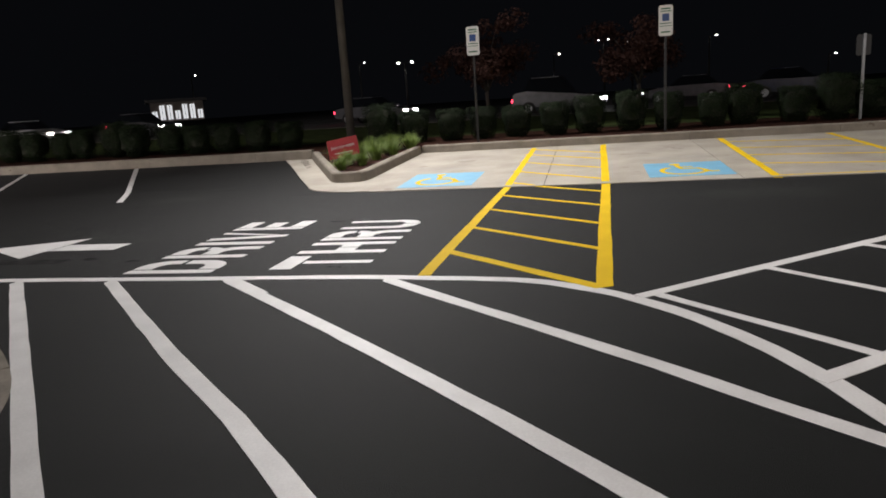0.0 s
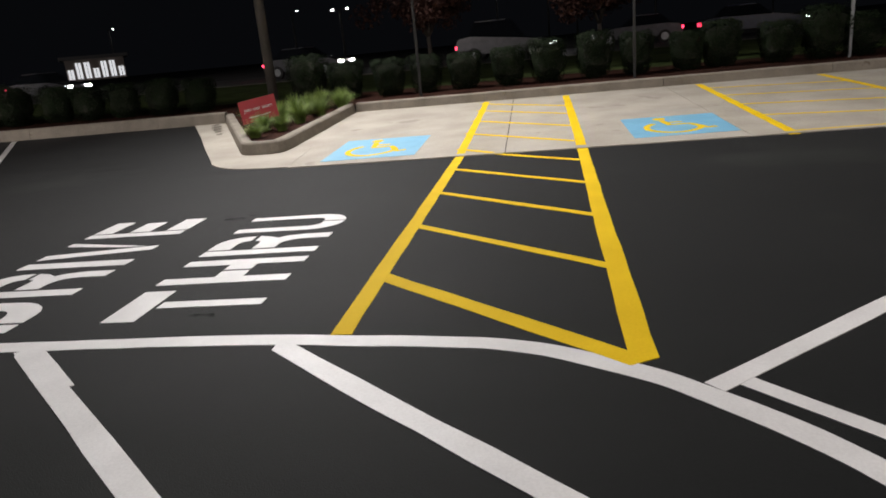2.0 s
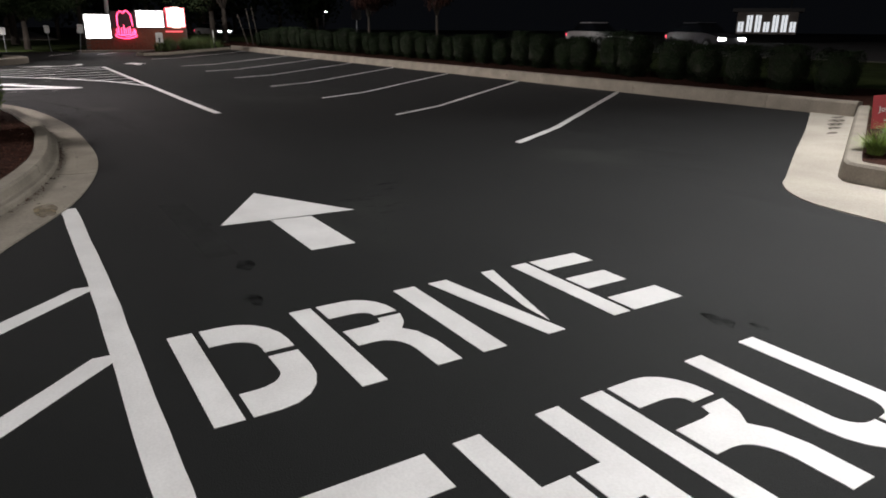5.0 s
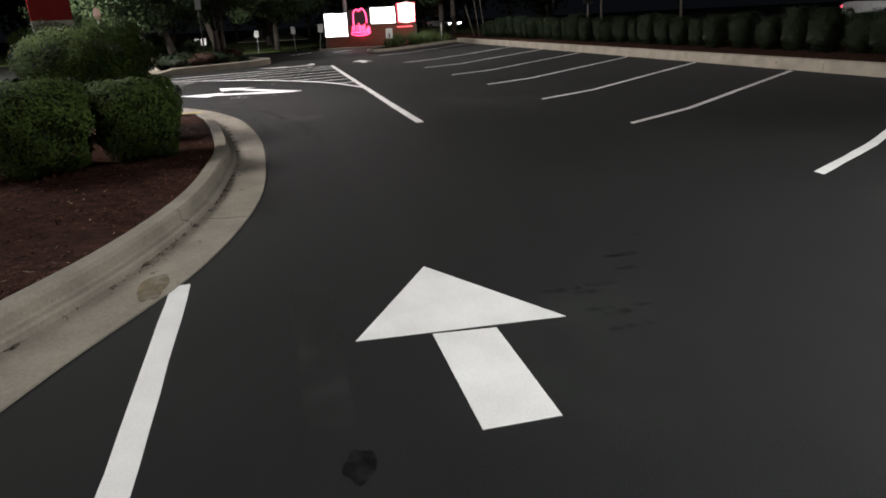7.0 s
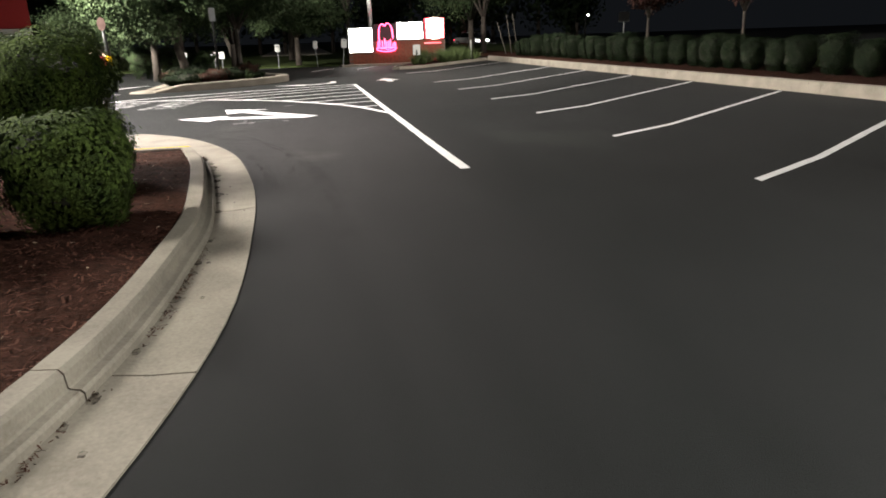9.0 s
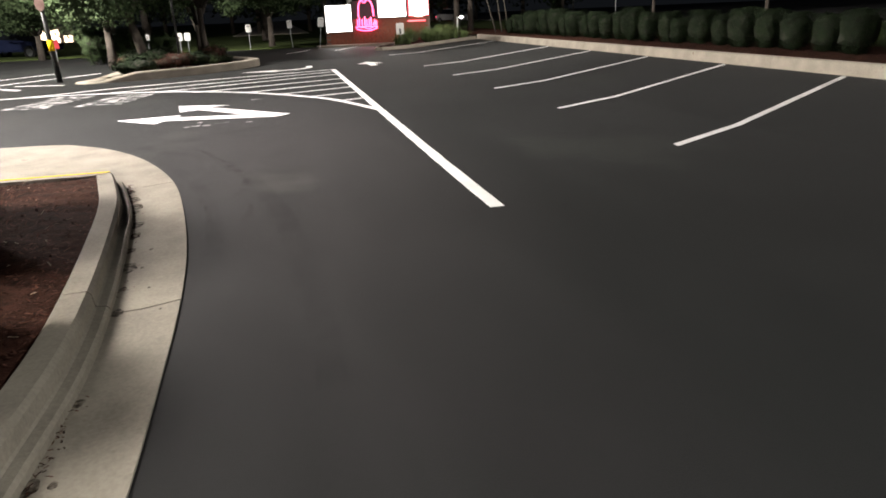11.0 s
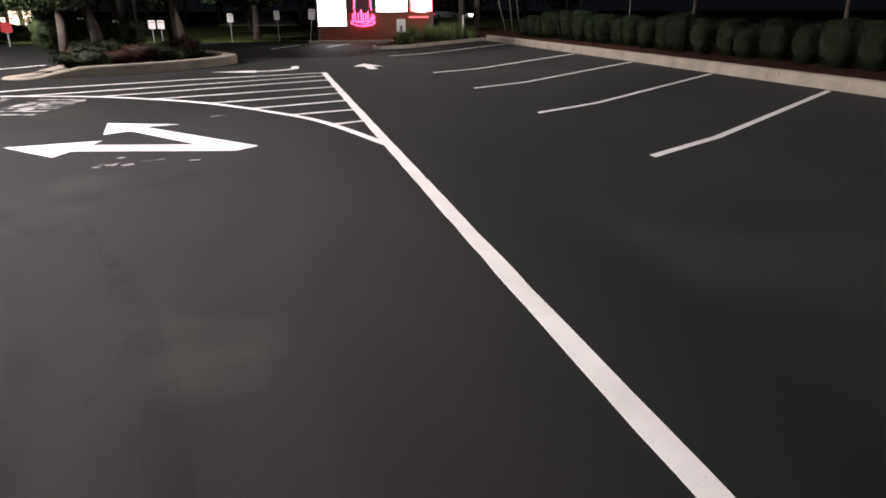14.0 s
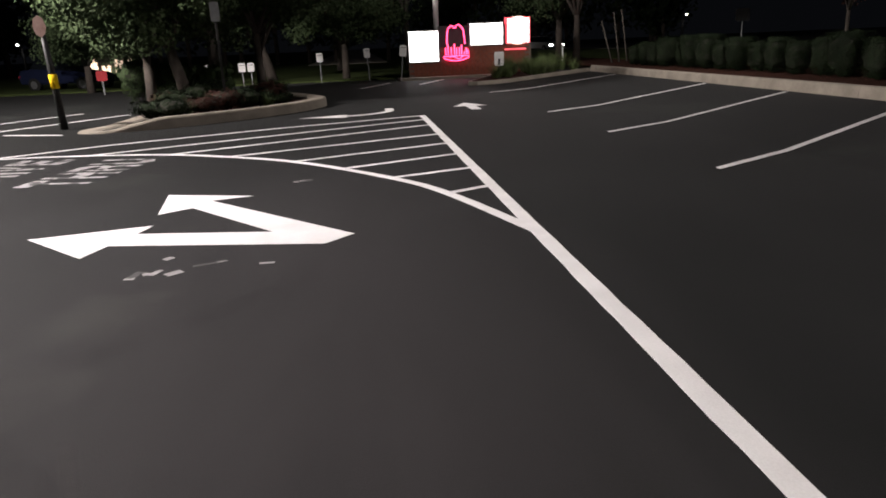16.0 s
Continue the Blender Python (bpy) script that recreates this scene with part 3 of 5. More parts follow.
def letter_shapes(ch):
    """Stencil letters 0.5 wide and 0.9 high, with their bridges left open."""
    W, H = 0.5, 0.9
    stem = [(0, 0), (S, 0), (S, H), (0, H)]
    if ch == "D":
        up = [(0.15, H)] + [(0.26 + 0.24 * c, H - 0.30 + 0.30 * s) for c, s in reversed(ARCN)] + [(W, 0.52), (0.36, 0.52)] + [(0.22 + 0.14 * c, H - 0.32 + 0.12 * s) for c, s in ARCN] + [(0.15, 0.70)]
        lo = [(0.15, 0)] + [(0.26 + 0.24 * c, 0.30 - 0.30 * s) for c, s in reversed(ARCN)] + [(W, 0.47), (0.36, 0.47)] + [(0.22 + 0.14 * c, 0.32 - 0.12 * s) for c, s in ARCN] + [(0.15, 0.20)]
        return [stem, up, lo]
    if ch == "R":
        up = [(0.15, H)] + [(0.30 + 0.2 * c, H - 0.24 + 0.24 * s) for c, s in reversed(ARCN)] + [(W, 0.64), (0.37, 0.64)] + [(0.27 + 0.1 * c, 0.66 + 0.06 * s) for c, s in ARCN] + [(0.15, 0.72)]
        lo = [(0.15, 0.36), (0.24, 0.36)] + [(0.24 + 0.13 * s, 0.20 + 0.16 * c) for c, s in ARCN] + [(0.37, 0), (W, 0), (W, 0.22), (0.47, 0.36), (0.42, 0.43), (0.47, 0.5), (W, 0.60), (0.37, 0.60), (0.36, 0.55), (0.3, 0.54), (0.15, 0.54)]
        return [stem, up, lo]
    if ch == "I":
        return [[(0, 0), (0.135, 0), (0.135, H), (0, H)]]
    if ch == "V":
        return [[(0.16, 0), (0.27, 0), (0.125, H), (0, H)], [(0.275, 0.13), (0.275, 0.33), (0.38, H), (0.47, H)]]
    if ch == "E":
        return [stem, [(0.15, H), (0.53, H), (0.53, 0.72), (0.15, 0.72)], [(0.15, 0.55), (0.46, 0.55), (0.46, 0.36), (0.15, 0.36)], [(0.15, 0), (0.53, 0), (0.53, 0.2), (0.15, 0.2)]]
    if ch == "T":
        return [[(0, H - 0.21), (0.5, H - 0.21), (0.5, H), (0, H)], [(0.2, 0), (0.3, 0), (0.3, 0.66), (0.2, 0.66)]]
    if ch == "H":
        return [[(0, 0), (S, 0), (S, 0.34), (0.24, 0.34), (0.24, 0.54), (S, 0.54), (S, H), (0, H)], [(W, 0), (W, H), (W - S, H), (W - S, 0.54), (0.27, 0.54), (0.27, 0.34), (W - S, 0.34), (W - S, 0)]]
    if ch == "U":
        a = [(0, H), (0, 0.26)] + [(0.24 - 0.24 * c, 0.26 - 0.26 * s) for c, s in ARCN] + [(0.245, 0.19)] + [(0.22 - 0.1 * c, 0.29 - 0.1 * s) for c, s in reversed(ARCN)] + [(S, H)]
        b = [(W, H), (W, 0.26)] + [(0.27 + 0.23 * c, 0.26 - 0.26 * s) for c, s in ARCN] + [(0.275, 0.19)] + [(0.3 + 0.09 * c, 0.29 - 0.1 * s) for c, s in reversed(ARCN)] + [(W - 0.11, H)]
        return [a, b]
    return []


def lettering(name, m, label, mat=WHITE, sx=1.0):
    top = tagged(empty(name), label, "road marking")
    for word, row, starts in (("DRIVE", 1.42, (0, 0.61, 1.23, 1.46, 2.07)), ("THRU", -0.022, (0.09, 0.71, 1.33, 1.96))):
        for ch, u0 in zip(word, starts):
            bm = bmesh.new()
            flat_mark(bm, letter_shapes(ch), m @ pose(u0 * sx, row, 0) @ Matrix.Diagonal((sx, 1, 1, 1)))
            part("letter_" + ch.lower(), bm, mat, top)


# reading towards +y, tops towards -x
lettering("drive_thru_lettering", pose(0.235, 5.852, 0, 0, 0, 90), "white stencilled words DRIVE THRU on black asphalt")
lettering("drive_thru_lettering", pose(-20.75, 3.55, 0, 0, 0, 168) @ Matrix.Diagonal((1, 0.97, 1, 1)), "faded white stencilled words DRIVE THRU on asphalt", WORN, 0.87)


def straight_arrow(m, label, gap=0.02, length=1.82, head=0.92, width=1.07, shaft=0.32):
    t = tagged(empty("painted_arrow"), label, "road marking", "drive lane arrows")
    bm = bmesh.new()
    flat_mark(bm, [[(0, length), (-width / 2, length - head), (width / 2, length - head - 0.06)]], m)
    part("arrow_head", bm, WHITE, t)
    bm = bmesh.new()
    flat_mark(bm, [[(-shaft / 2, 0), (shaft / 2, 0), (shaft / 2, length - head - gap - 0.05), (-shaft / 2, length - head - gap - 0.02)]], m)
    part("arrow_shaft", bm, WHITE, t)
    return t


straight_arrow(pose(-3.03, 7.12, 0, 0, 0, 90), "white stencilled straight arrow on black asphalt")
straight_arrow(pose(-27.9, 9.72, 0, 0, 0, 90) @ Matrix.Diagonal((0.75, 1.05, 1, 1)), "small white straight arrow in the far lane")


def forked_arrow():
    bm = bmesh.new()
    # left branch along -y, slanted branch towards -x and -y, sharing their tail
    flat_mark(bm, [[(-17.72, 6.89), (-17.48, 6.66), (-17.88, 4.88), (-17.55, 4.78), (-18.28, 4.09), (-18.49, 5.08), (-18.22, 5.01), (-17.97, 6.2), (-19.15, 5.28), (-18.93, 5.0), (-19.9, 4.86), (-19.56, 5.82), (-19.45, 5.4)]], Matrix.Identity(4), 0.008)
    return tagged(part("forked_arrow", bm, WHITE), "large white forked turn arrow on asphalt", "road marking", "drive lane arrows")


forked_arrow()


def curved_arrow():
    bm = bmesh.new()
    ribbon(bm, curve_through([(-29.3, 7.75), (-28.5, 7.7), (-28.0, 7.2), (-27.9, 6.7)], 5), 0.2, 0.007)
    thicken(bm)
    flat_mark(bm, [[(-27.55, 6.75), (-28.2, 6.75), (-27.9, 5.7)]], Matrix.Identity(4))
    return tagged(part("curved_arrow", bm, WHITE), "white curved turn arrow in the far lane", "road marking", "drive lane arrows")


curved_arrow()


def access_symbol(m, yellow):
    """A blue square with a wheelchair sign, painted flat."""
    top = tagged(empty("accessible_bay_symbol"), "blue painted square with a yellow wheelchair sign on concrete", "road marking", "accessible bay symbols")
    bm = bmesh.new()
    flat_mark(bm, [[(-0.64, -0.76), (0.62, -0.74), (0.64, 0.74), (-0.63, 0.76)]], m, 0.007)
    part("blue_square", bm, BLUE, top)

    def stroke(bm, pts, w):
        pts = [m @ Vector((x, y, 0)) for x, y in pts]
        ribbon(bm, pts, w, 0.012, step=0.08)

    bm = bmesh.new()
    stroke(bm, [(-0.06 + 0.34 * math.cos(a), -0.16 + 0.40 * math.sin(a)) for a in np.linspace(2.2, 6.0, 16)], 0.085)
    stroke(bm, [(-0.12, 0.40), (-0.08, 0.02), (0.18, 0.02), (0.32, -0.36), (0.44, -0.33)], 0.085)
    stroke(bm, [(-0.1, 0.2), (0.12, 0.2)], 0.075)
    thicken(bm)
    part("wheelchair_sign", bm, yellow, top)
    bm = bmesh.new()
    flat_mark(bm, [[(-0.13 + 0.09 * math.cos(a), 0.53 + 0.1 * math.sin(a)) for a in np.linspace(0, math.tau, 14)[:-1]]], m, 0.0125)
    part("sign_head", bm, yellow, top)


access_symbol(pose(-0.28, 11.98, 0), YELLOW)
access_symbol(pose(3.76, 12.02, 0), YELLOW)


def stain(name, x, y, r, sy, mat, label, lift=0.003, turn=0.0):
    bm = bmesh.new()
    ring = []
    for a in np.linspace(0, math.tau, 28)[:-1]:
        k = r * (1 + 0.45 * noise.noise(Vector((math.cos(a) * 1.3 + x, math.sin(a) * 1.3 + y, 1.7))))
        ring.append((x + k * math.cos(a + turn), y + k * sy * math.sin(a + turn)))
    bm.faces.new([bm.verts.new((u, v, zg(u, v) + lift)) for u, v in ring])
    tagged(part(name, bm, mat), label, "stain", "stains on the ground")


for x, y, r, sy in ((-0.85, 8.34, 0.11, 0.45), (-0.69, 8.45, 0.06, 0.4), (-0.03, 5.99, 0.08, 0.4), (-2.95, 6.49, 0.10, 0.6), (-2.36, 6.36, 0.09, 0.6), (-10.9, 8.9, 0.03, 0.6)):
    stain("oil_stain", x, y, r, sy, OIL, "small dark oil stain on black asphalt")
# dark scuffs beside the straight arrow, in a row across the lane
random.seed(17)
for x, y, w in ((-5.55, 8.86, 0.10), (-4.95, 8.62, 0.09), (-4.62, 8.38, 0.16), (-4.62, 8.30, 0.12), (-4.40, 8.26, 0.12), (-4.20, 7.78, 0.17), (-4.13, 7.90, 0.15), (-4.22, 8.02, 0.16), (-3.90, 7.86, 0.13), (-3.83, 7.93, 0.14), (-3.88, 8.08, 0.10), (-3.66, 7.86, 0.12), (-3.66, 7.98, 0.08)):
    stain("scuff_mark", x, y, w * 0.2, 3.6, SCUFF, "faint dark scuff on black asphalt", 0.003, random.uniform(-0.15, 0.15))
# a marking blacked out with sealer, still showing through
line_thing("sealed_over_bar", "old paint bar blacked out with asphalt sealer", [([(-3.2, 6.41), (-4.82, 6.40)], 0.2, 0)], GHOST, "", 0.003)
stain("scraped_patch", -4.0, 6.50, 0.07, 0.5, GHOST, "pale scraped patch on the sealed-over bar", 0.005)
for x, y, r in ((-4.62, 16.1, 0.10), (-4.45, 15.8, 0.13), (-4.28, 15.45, 0.12), (-4.12, 15.15, 0.10), (-3.92, 14.75, 0.08)):
    stain("soil_stain", x, y, r * 0.7, 1.9, SILT, "brown soil washed into the gutter beside the wedge kerb", 0.0145, 0.45)
stain("dirt_stain", -5.03, 5.48, 0.24, 0.36, DIRT, "brown damp stain on the concrete gutter", 0.0135, 0.35)
# silt and rotted leaves caught along the toe of the island kerb
random.seed(23)
for x in (-3.6, -4.3, -5.05, -5.6, -6.1, -6.46, -6.9, -7.5, -7.9, -8.3, -8.8, -9.6, -10.1, -10.5, -10.8, -11.05, -11.3, -11.6, -11.85, -12.1, -12.4, -12.7):
    p = min(KERB_RUN, key=lambda q: abs(q.x - x))
    stain("silt_patch", p.x, p.y + 0.06 + random.uniform(0, 0.02), random.uniform(0.035, 0.07) * (1.7 if x < -10.4 else 1.0), 0.55, SILT, "dark silt and rotted leaves caught in the gutter", 0.0165, random.uniform(-0.2, 0.3))
for x, off in ((-10.2, 0.22), (-10.55, 0.16), (-9.6, 0.3), (-10.9, 0.2), (-7.4, 0.22), (-6.0, 0.25), (-5.3, 0.2), (-8.2, 0.14)):
    p = min(KERB_RUN, key=lambda q: abs(q.x - x))
    stain("silt_patch", p.x, p.y + off, random.uniform(0.014, 0.026), 0.6, SILT, "small dark leaf stain on the gutter", 0.0135)

# worn tyre tracks where cars swing out of the drive lane
for track, w in (([(-15.4, 5.0), (-14.85, 5.35), (-14.3, 5.85), (-13.16, 6.32), (-11.8, 6.63), (-10.3, 6.8), (-8.6, 6.88)], 0.17), ([(-15.2, 4.8), (-15.75, 5.65), (-16.5, 6.4)], 0.2), ([(-13.9, 5.5), (-12.97, 5.85), (-11.74, 6.12), (-10.6, 6.22)], 0.13)):
    bm = bmesh.new()
    ribbon(bm, curve_through(track, 5), w, 0.003, rough=0.02)
    tagged(part("tyre_mark", bm, RUBBER_MARK), "faint dark tyre mark curving over the drive lane asphalt", "tyre mark", "tyre marks")

# pale dusty scuffs left by turning wheels
DUST = material("pale_dust", (0.13, 0.125, 0.12), 0.95, dark=(0.07, 0.068, 0.066), scale=8.0, bump=0.1, spec=0.05)
see_through(DUST, 7.0, 0.0, 0.22)
for track, w in (([(-14.82, 5.73), (-13.71, 6.13), (-13.04, 6.33), (-12.62, 6.35), (-12.26, 6.29)], 0.06), ([(-11.91, 6.41), (-11.71, 6.42), (-11.39, 6.38)], 0.05), ([(-12.22, 5.98), (-11.8, 6.07), (-11.44, 6.13)], 0.05)):
    bm = bmesh.new()
    ribbon(bm, curve_through(track, 5), w, 0.009, rough=0.015)
    tagged(part("dust_scuff", bm, DUST), "pale dusty scuff curving over the drive lane asphalt", "tyre mark", "dust scuffs")

# ---- plants ----


def leaf_mesh(name, points, normals, size, seed, mat, aspect=1.7):
    """One mesh of many small folded leaves at points, turned at random about the given normals."""
    rng = np.random.default_rng(seed)
    n = len(points)
    nrm = normals + rng.normal(0, 0.55, (n, 3))
    nrm /= np.linalg.norm(nrm, axis=1)[:, None]
    u = np.cross(nrm, rng.normal(0, 1, (n, 3)))
    u /= np.linalg.norm(u, axis=1)[:, None]
    v = np.cross(nrm, u)
    s = (size * rng.uniform(0.6, 1.3, n))[:, None]
    co = np.empty((n, 4, 3))
    co[:, 0] = points - u * s * aspect / 2
    co[:, 1] = points + v * s * 0.5 + nrm * s * 0.15
    co[:, 2] = points + u * s * aspect / 2
    co[:, 3] = points - v * s * 0.5 + nrm * s * 0.15
    me = bpy.data.meshes.new(name)
    me.from_pydata(co.reshape(-1, 3).tolist(), [], np.arange(4 * n).reshape(-1, 4).tolist())
    me.materials.append(mat)
    return me


def shell_points(n, half, power, seed, depth=0.25, lumps=0.12, freq=2.5):
    """Points near the skin of a rounded box with half sizes, lumpy; and their outward normals."""
    rng = np.random.default_rng(seed)
    d = rng.normal(0, 1, (n, 3))
    d /= np.linalg.norm(d, axis=1)[:, None]
    r = (np.abs(d) ** power).sum(1) ** (-1 / power)
    lump = np.array([noise.noise(Vector(q) * freq + Vector((seed, 0, 0))) for q in d])
    r = r * (1 + lumps * lump) * (1 - depth * rng.random(n) ** 2 + 0.09 * rng.random(n) ** 6)
    p = d * r[:, None] * np.array(half)
    nr = d / np.array(half)
    return p, nr / np.linalg.norm(nr, axis=1)[:, None]


def core_bm(half, power, k=0.8):
    bm = bmesh.new()
    bmesh.ops.create_icosphere(bm, subdivisions=2, radius=1)
    for v in bm.verts:
        d = v.co.normalized()
        r = sum(abs(c) ** power for c in d) ** (-1 / power)
        r *= k * (1 + 0.15 * noise.noise(d * 3))
        v.co = Vector((d.x * r * half[0], d.y * r * half[1], d.z * r * half[2]))
    return bm


CORE_SHADE = material("core_shade", (0.02, 0.022, 0.012), 0.95, bump=0)


def shrub(name, half, power, leaves, size, seed, label, group="", mat=LEAF, stems=4, lift=0.06, lumps=0.12):
    """A clipped shrub: short stems, a dark filler core painted as inner shade, and a skin of leaves."""
    top = tagged(empty(name), label, "shrub", group)
    p, nr = shell_points(leaves, half, power, seed, lumps=lumps)
    p[:, :2] *= (0.86 + 0.14 * p[:, 2:3] / half[2])
    p[:, 2] += half[2] + lift
    crown = new("crown", leaf_mesh("crown", p, nr, size, seed, mat))
    crown.parent = top
    # near-black blob stands in for the shade between the leaves
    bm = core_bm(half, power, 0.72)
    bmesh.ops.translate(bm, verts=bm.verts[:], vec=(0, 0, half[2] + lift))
    part("inner_core", bm, CORE_SHADE, top)
    rng = random.Random(seed)
    for _ in range(stems):
        a = rng.uniform(0, math.tau)
        bm = bmesh.new()
        r = 0.3 * half[0]
        tube(bm, [(0.4 * r * math.cos(a), 0.4 * r * math.sin(a), -0.05), (r * math.cos(a), r * math.sin(a), half[2] * 0.7)], [0.016, 0.009], 6)
        part("stem", bm, BARK, top)
    return top


# clipped hedge along the long kerb
random.seed(4)
kinds = [shrub("hedge_shrub", (0.355 + 0.025 * k, 0.38, 0.385 + 0.015 * k), 8.0, 6500, 0.024, 20 + k, "clipped dark green hedge shrub in brown mulch", "clipped hedge shrubs", HEDGE, 3, lumps=0.15) for k in range(4)]
xs = list(np.arange(-38.2, 13, 0.9))
for i, x in enumerate(xs):
    if -5.0 < x < -3.2:
        continue
    m = pose(x + random.uniform(-0.12, 0.12), 17.86 + random.uniform(-0.1, 0.1), BED_Z(x) + 0.02, 0, 0, random.choice((0, 90, 180, 270)) + random.uniform(-14, 14))
    s = random.uniform(0.88, 1.1)
    thing = copy_thing(kinds[i % 4], m)
    thing.matrix_basis = m @ Matrix.Diagonal((s, s, s * random.uniform(0.92, 1.08), 1))
for k in kinds:
    for o in list(k.children_recursive) + [k]:
        bpy.data.objects.remove(o)

# clipped shrubs on the island
for (x, y), half, power, n, seed, label in (
    ((-9.05, 4.82), (0.48, 0.48, 0.40), 7.0, 17000, 41, "box-clipped green shrub on the mulched island"),
    ((-8.62, 3.92), (0.60, 0.56, 0.43), 7.0, 20000, 42, "broad box-clipped green shrub on the mulched island"),
    ((-11.2, 3.92), (0.90, 0.86, 0.60), 4.0, 34000, 43, "large rounded clipped shrub behind the box shrubs"),
    ((-8.4, 2.75), (0.5, 0.5, 0.41), 5.0, 10000, 44, "box-clipped green shrub on the mulched island"),
):
    t = shrub("island_shrub", half, power, n, 0.025, seed, label, "island shrubs", stems=5, lumps=0.24, lift=0.05 if half[2] < 0.5 else 0.25)
    t.matrix_world = pose(x, y, 0.13, 0, 0, 12)


def grass_clump(name, x, y, z, r, h, blades, seed, label, mat=BLADE, category="plant", group=""):
    """Arching strap leaves from one crown, each with a bent midrib."""
    rng = random.Random(seed)
    verts, faces = [], []
    for _ in range(blades):
        a, lean = rng.uniform(0, math.tau), rng.uniform(0.15, 1.0)
        hh, w = h * rng.uniform(0.5, 1.1), rng.uniform(0.004, 0.008)
        d, s = Vector((math.cos(a), math.sin(a), 0)), Vector((-math.sin(a), math.cos(a), 0))
        base = d * rng.uniform(0, r * 0.25)
        for k in range(4):
            t = k / 3
            p = base + d * (r * lean * t ** 1.6) + Vector((0, 0, hh * (t - 0.45 * lean * t * t)))
            ww = w * (1 - 0.85 * t ** 2)
            verts += [tuple(p - s * ww), tuple(p + s * ww)]
            if k:
                n = len(verts)
                faces.append((n - 4, n - 3, n - 1, n - 2))
    top = tagged(empty(name), label, category, group)
    mesh_part("leaves", verts, faces, mat, top)
    bm = bmesh.new()
    tube(bm, [(0, 0, -0.03), (0, 0, 0.04)], [0.05, 0.03], 7)
    part("root_crown", bm, BARK, top)
    top.matrix_world = pose(x, y, z)
    return top


random.seed(7)
for i, (x, y, r, h) in enumerate(((-2.52, 13.05, 0.26, 0.32), (-2.62, 13.75, 0.30, 0.4), (-2.28, 13.65, 0.25, 0.34), (-2.25, 14.5, 0.34, 0.5), (-2.7, 14.75, 0.3, 0.42), (-2.1, 15.3, 0.3, 0.42), (-2.95, 15.5, 0.28, 0.4), (-2.45, 15.75, 0.34, 0.48), (-3.45, 15.3, 0.28, 0.38), (-3.7, 16.2, 0.3, 0.4), (-1.95, 16.35, 0.34, 0.46), (-2.5, 16.7, 0.36, 0.5), (-3.0, 16.5, 0.3, 0.42), (-2.1, 17.0, 0.32, 0.44))):
    grass_clump("lily_clump", x, y, zg(x, min(y, KERB_Y)) + 0.12, r * 1.15, h * 1.0, 280, i, "bright green strap-leaved lily clump in mulch", group="lily clumps in the wedge")

# one flat bark chip, scattered as loose mulch over the near beds


def bark_chips(name, inside, n, z, seed, label, k=1.0, mat=CHIP):
    rng = np.random.default_rng(seed)
    verts, faces = [], []
    while len(faces) < n:
        x, y, ok = inside(rng)
        if not ok:
            continue
        a, l, w, t = rng.uniform(0, math.tau), rng.uniform(0.010, 0.028) * k, rng.uniform(0.003, 0.008) * k, rng.normal(0, 0.25)
        c, s = math.cos(a), math.sin(a)
        zz = z(x, y) + rng.uniform(0.004, 0.018)
        q = len(verts)
        verts += [(x + c * l - s * w, y + s * l + c * w, zz + l * t), (x - c * l - s * w, y - s * l + c * w, zz - l * t), (x - c * l + s * w, y - s * l - c * w, zz - l * t), (x + c * l + s * w, y + s * l - c * w, zz + l * t)]
        faces.append((q, q + 1, q + 2, q + 3))
    return tagged(mesh_part(name, verts, faces, mat), label, "mulch", kind="stuff")


PALE_CHIP = material("pale_wood_chip", (0.30, 0.24, 0.18), 0.9, dark=(0.14, 0.10, 0.07), grain=50, vary=0.5, spec=0.05)


def in_ring(ring, x, y):
    hit = False
    for (x1, y1), (x2, y2) in zip(ring, ring[1:] + ring[:1]):
        if (y1 > y) != (y2 > y) and x < (x2 - x1) * (y - y1) / (y2 - y1) + x1:
            hit = not hit
    return hit


def pick_island(rng):
    x, y = rng.uniform(-13, -2), rng.uniform(2.0, 5.6)
    return x, y, in_ring(ISLAND_RING, x, y)


bark_chips("bark_mulch", pick_island, 22000, lambda x, y: 0.13 + 0.03 * noise.noise(Vector((x, y, 0.13)) * 2.1), 3, "loose reddish bark chips on the island")
bark_chips("pale_bark_flecks", pick_island, 420, lambda x, y: 0.142 + 0.03 * noise.noise(Vector((x, y, 0.13)) * 2.1), 13, "pale wood flecks scattered among the bark", 0.9, PALE_CHIP)
bark_chips("bark_mulch", lambda r: (r.uniform(-38, 12), r.uniform(16.56, 18.2), True), 9000, lambda x, y: BED_Z(x) + 0.03 * (y - KERB_Y - 0.17) + 0.03 * noise.noise(Vector((x, y, 0))), 5, "loose brown pine straw and bark under the hedge")


def pick_litter(rng):
    i = rng.integers(20, len(KERB_RUN) - 2)
    p = KERB_RUN[i]
    heap = noise.noise(Vector((p.x * 1.7, 3.3, 0))) > rng.uniform(-0.25, 0.35)
    return p.x + rng.normal(0, 0.08), p.y + 0.052 + abs(rng.normal(0, 0.03)), heap


bark_chips("leaf_litter", pick_litter, 650, lambda x, y: 0.012, 8, "brown leaf litter lying along the gutter", 0.52)


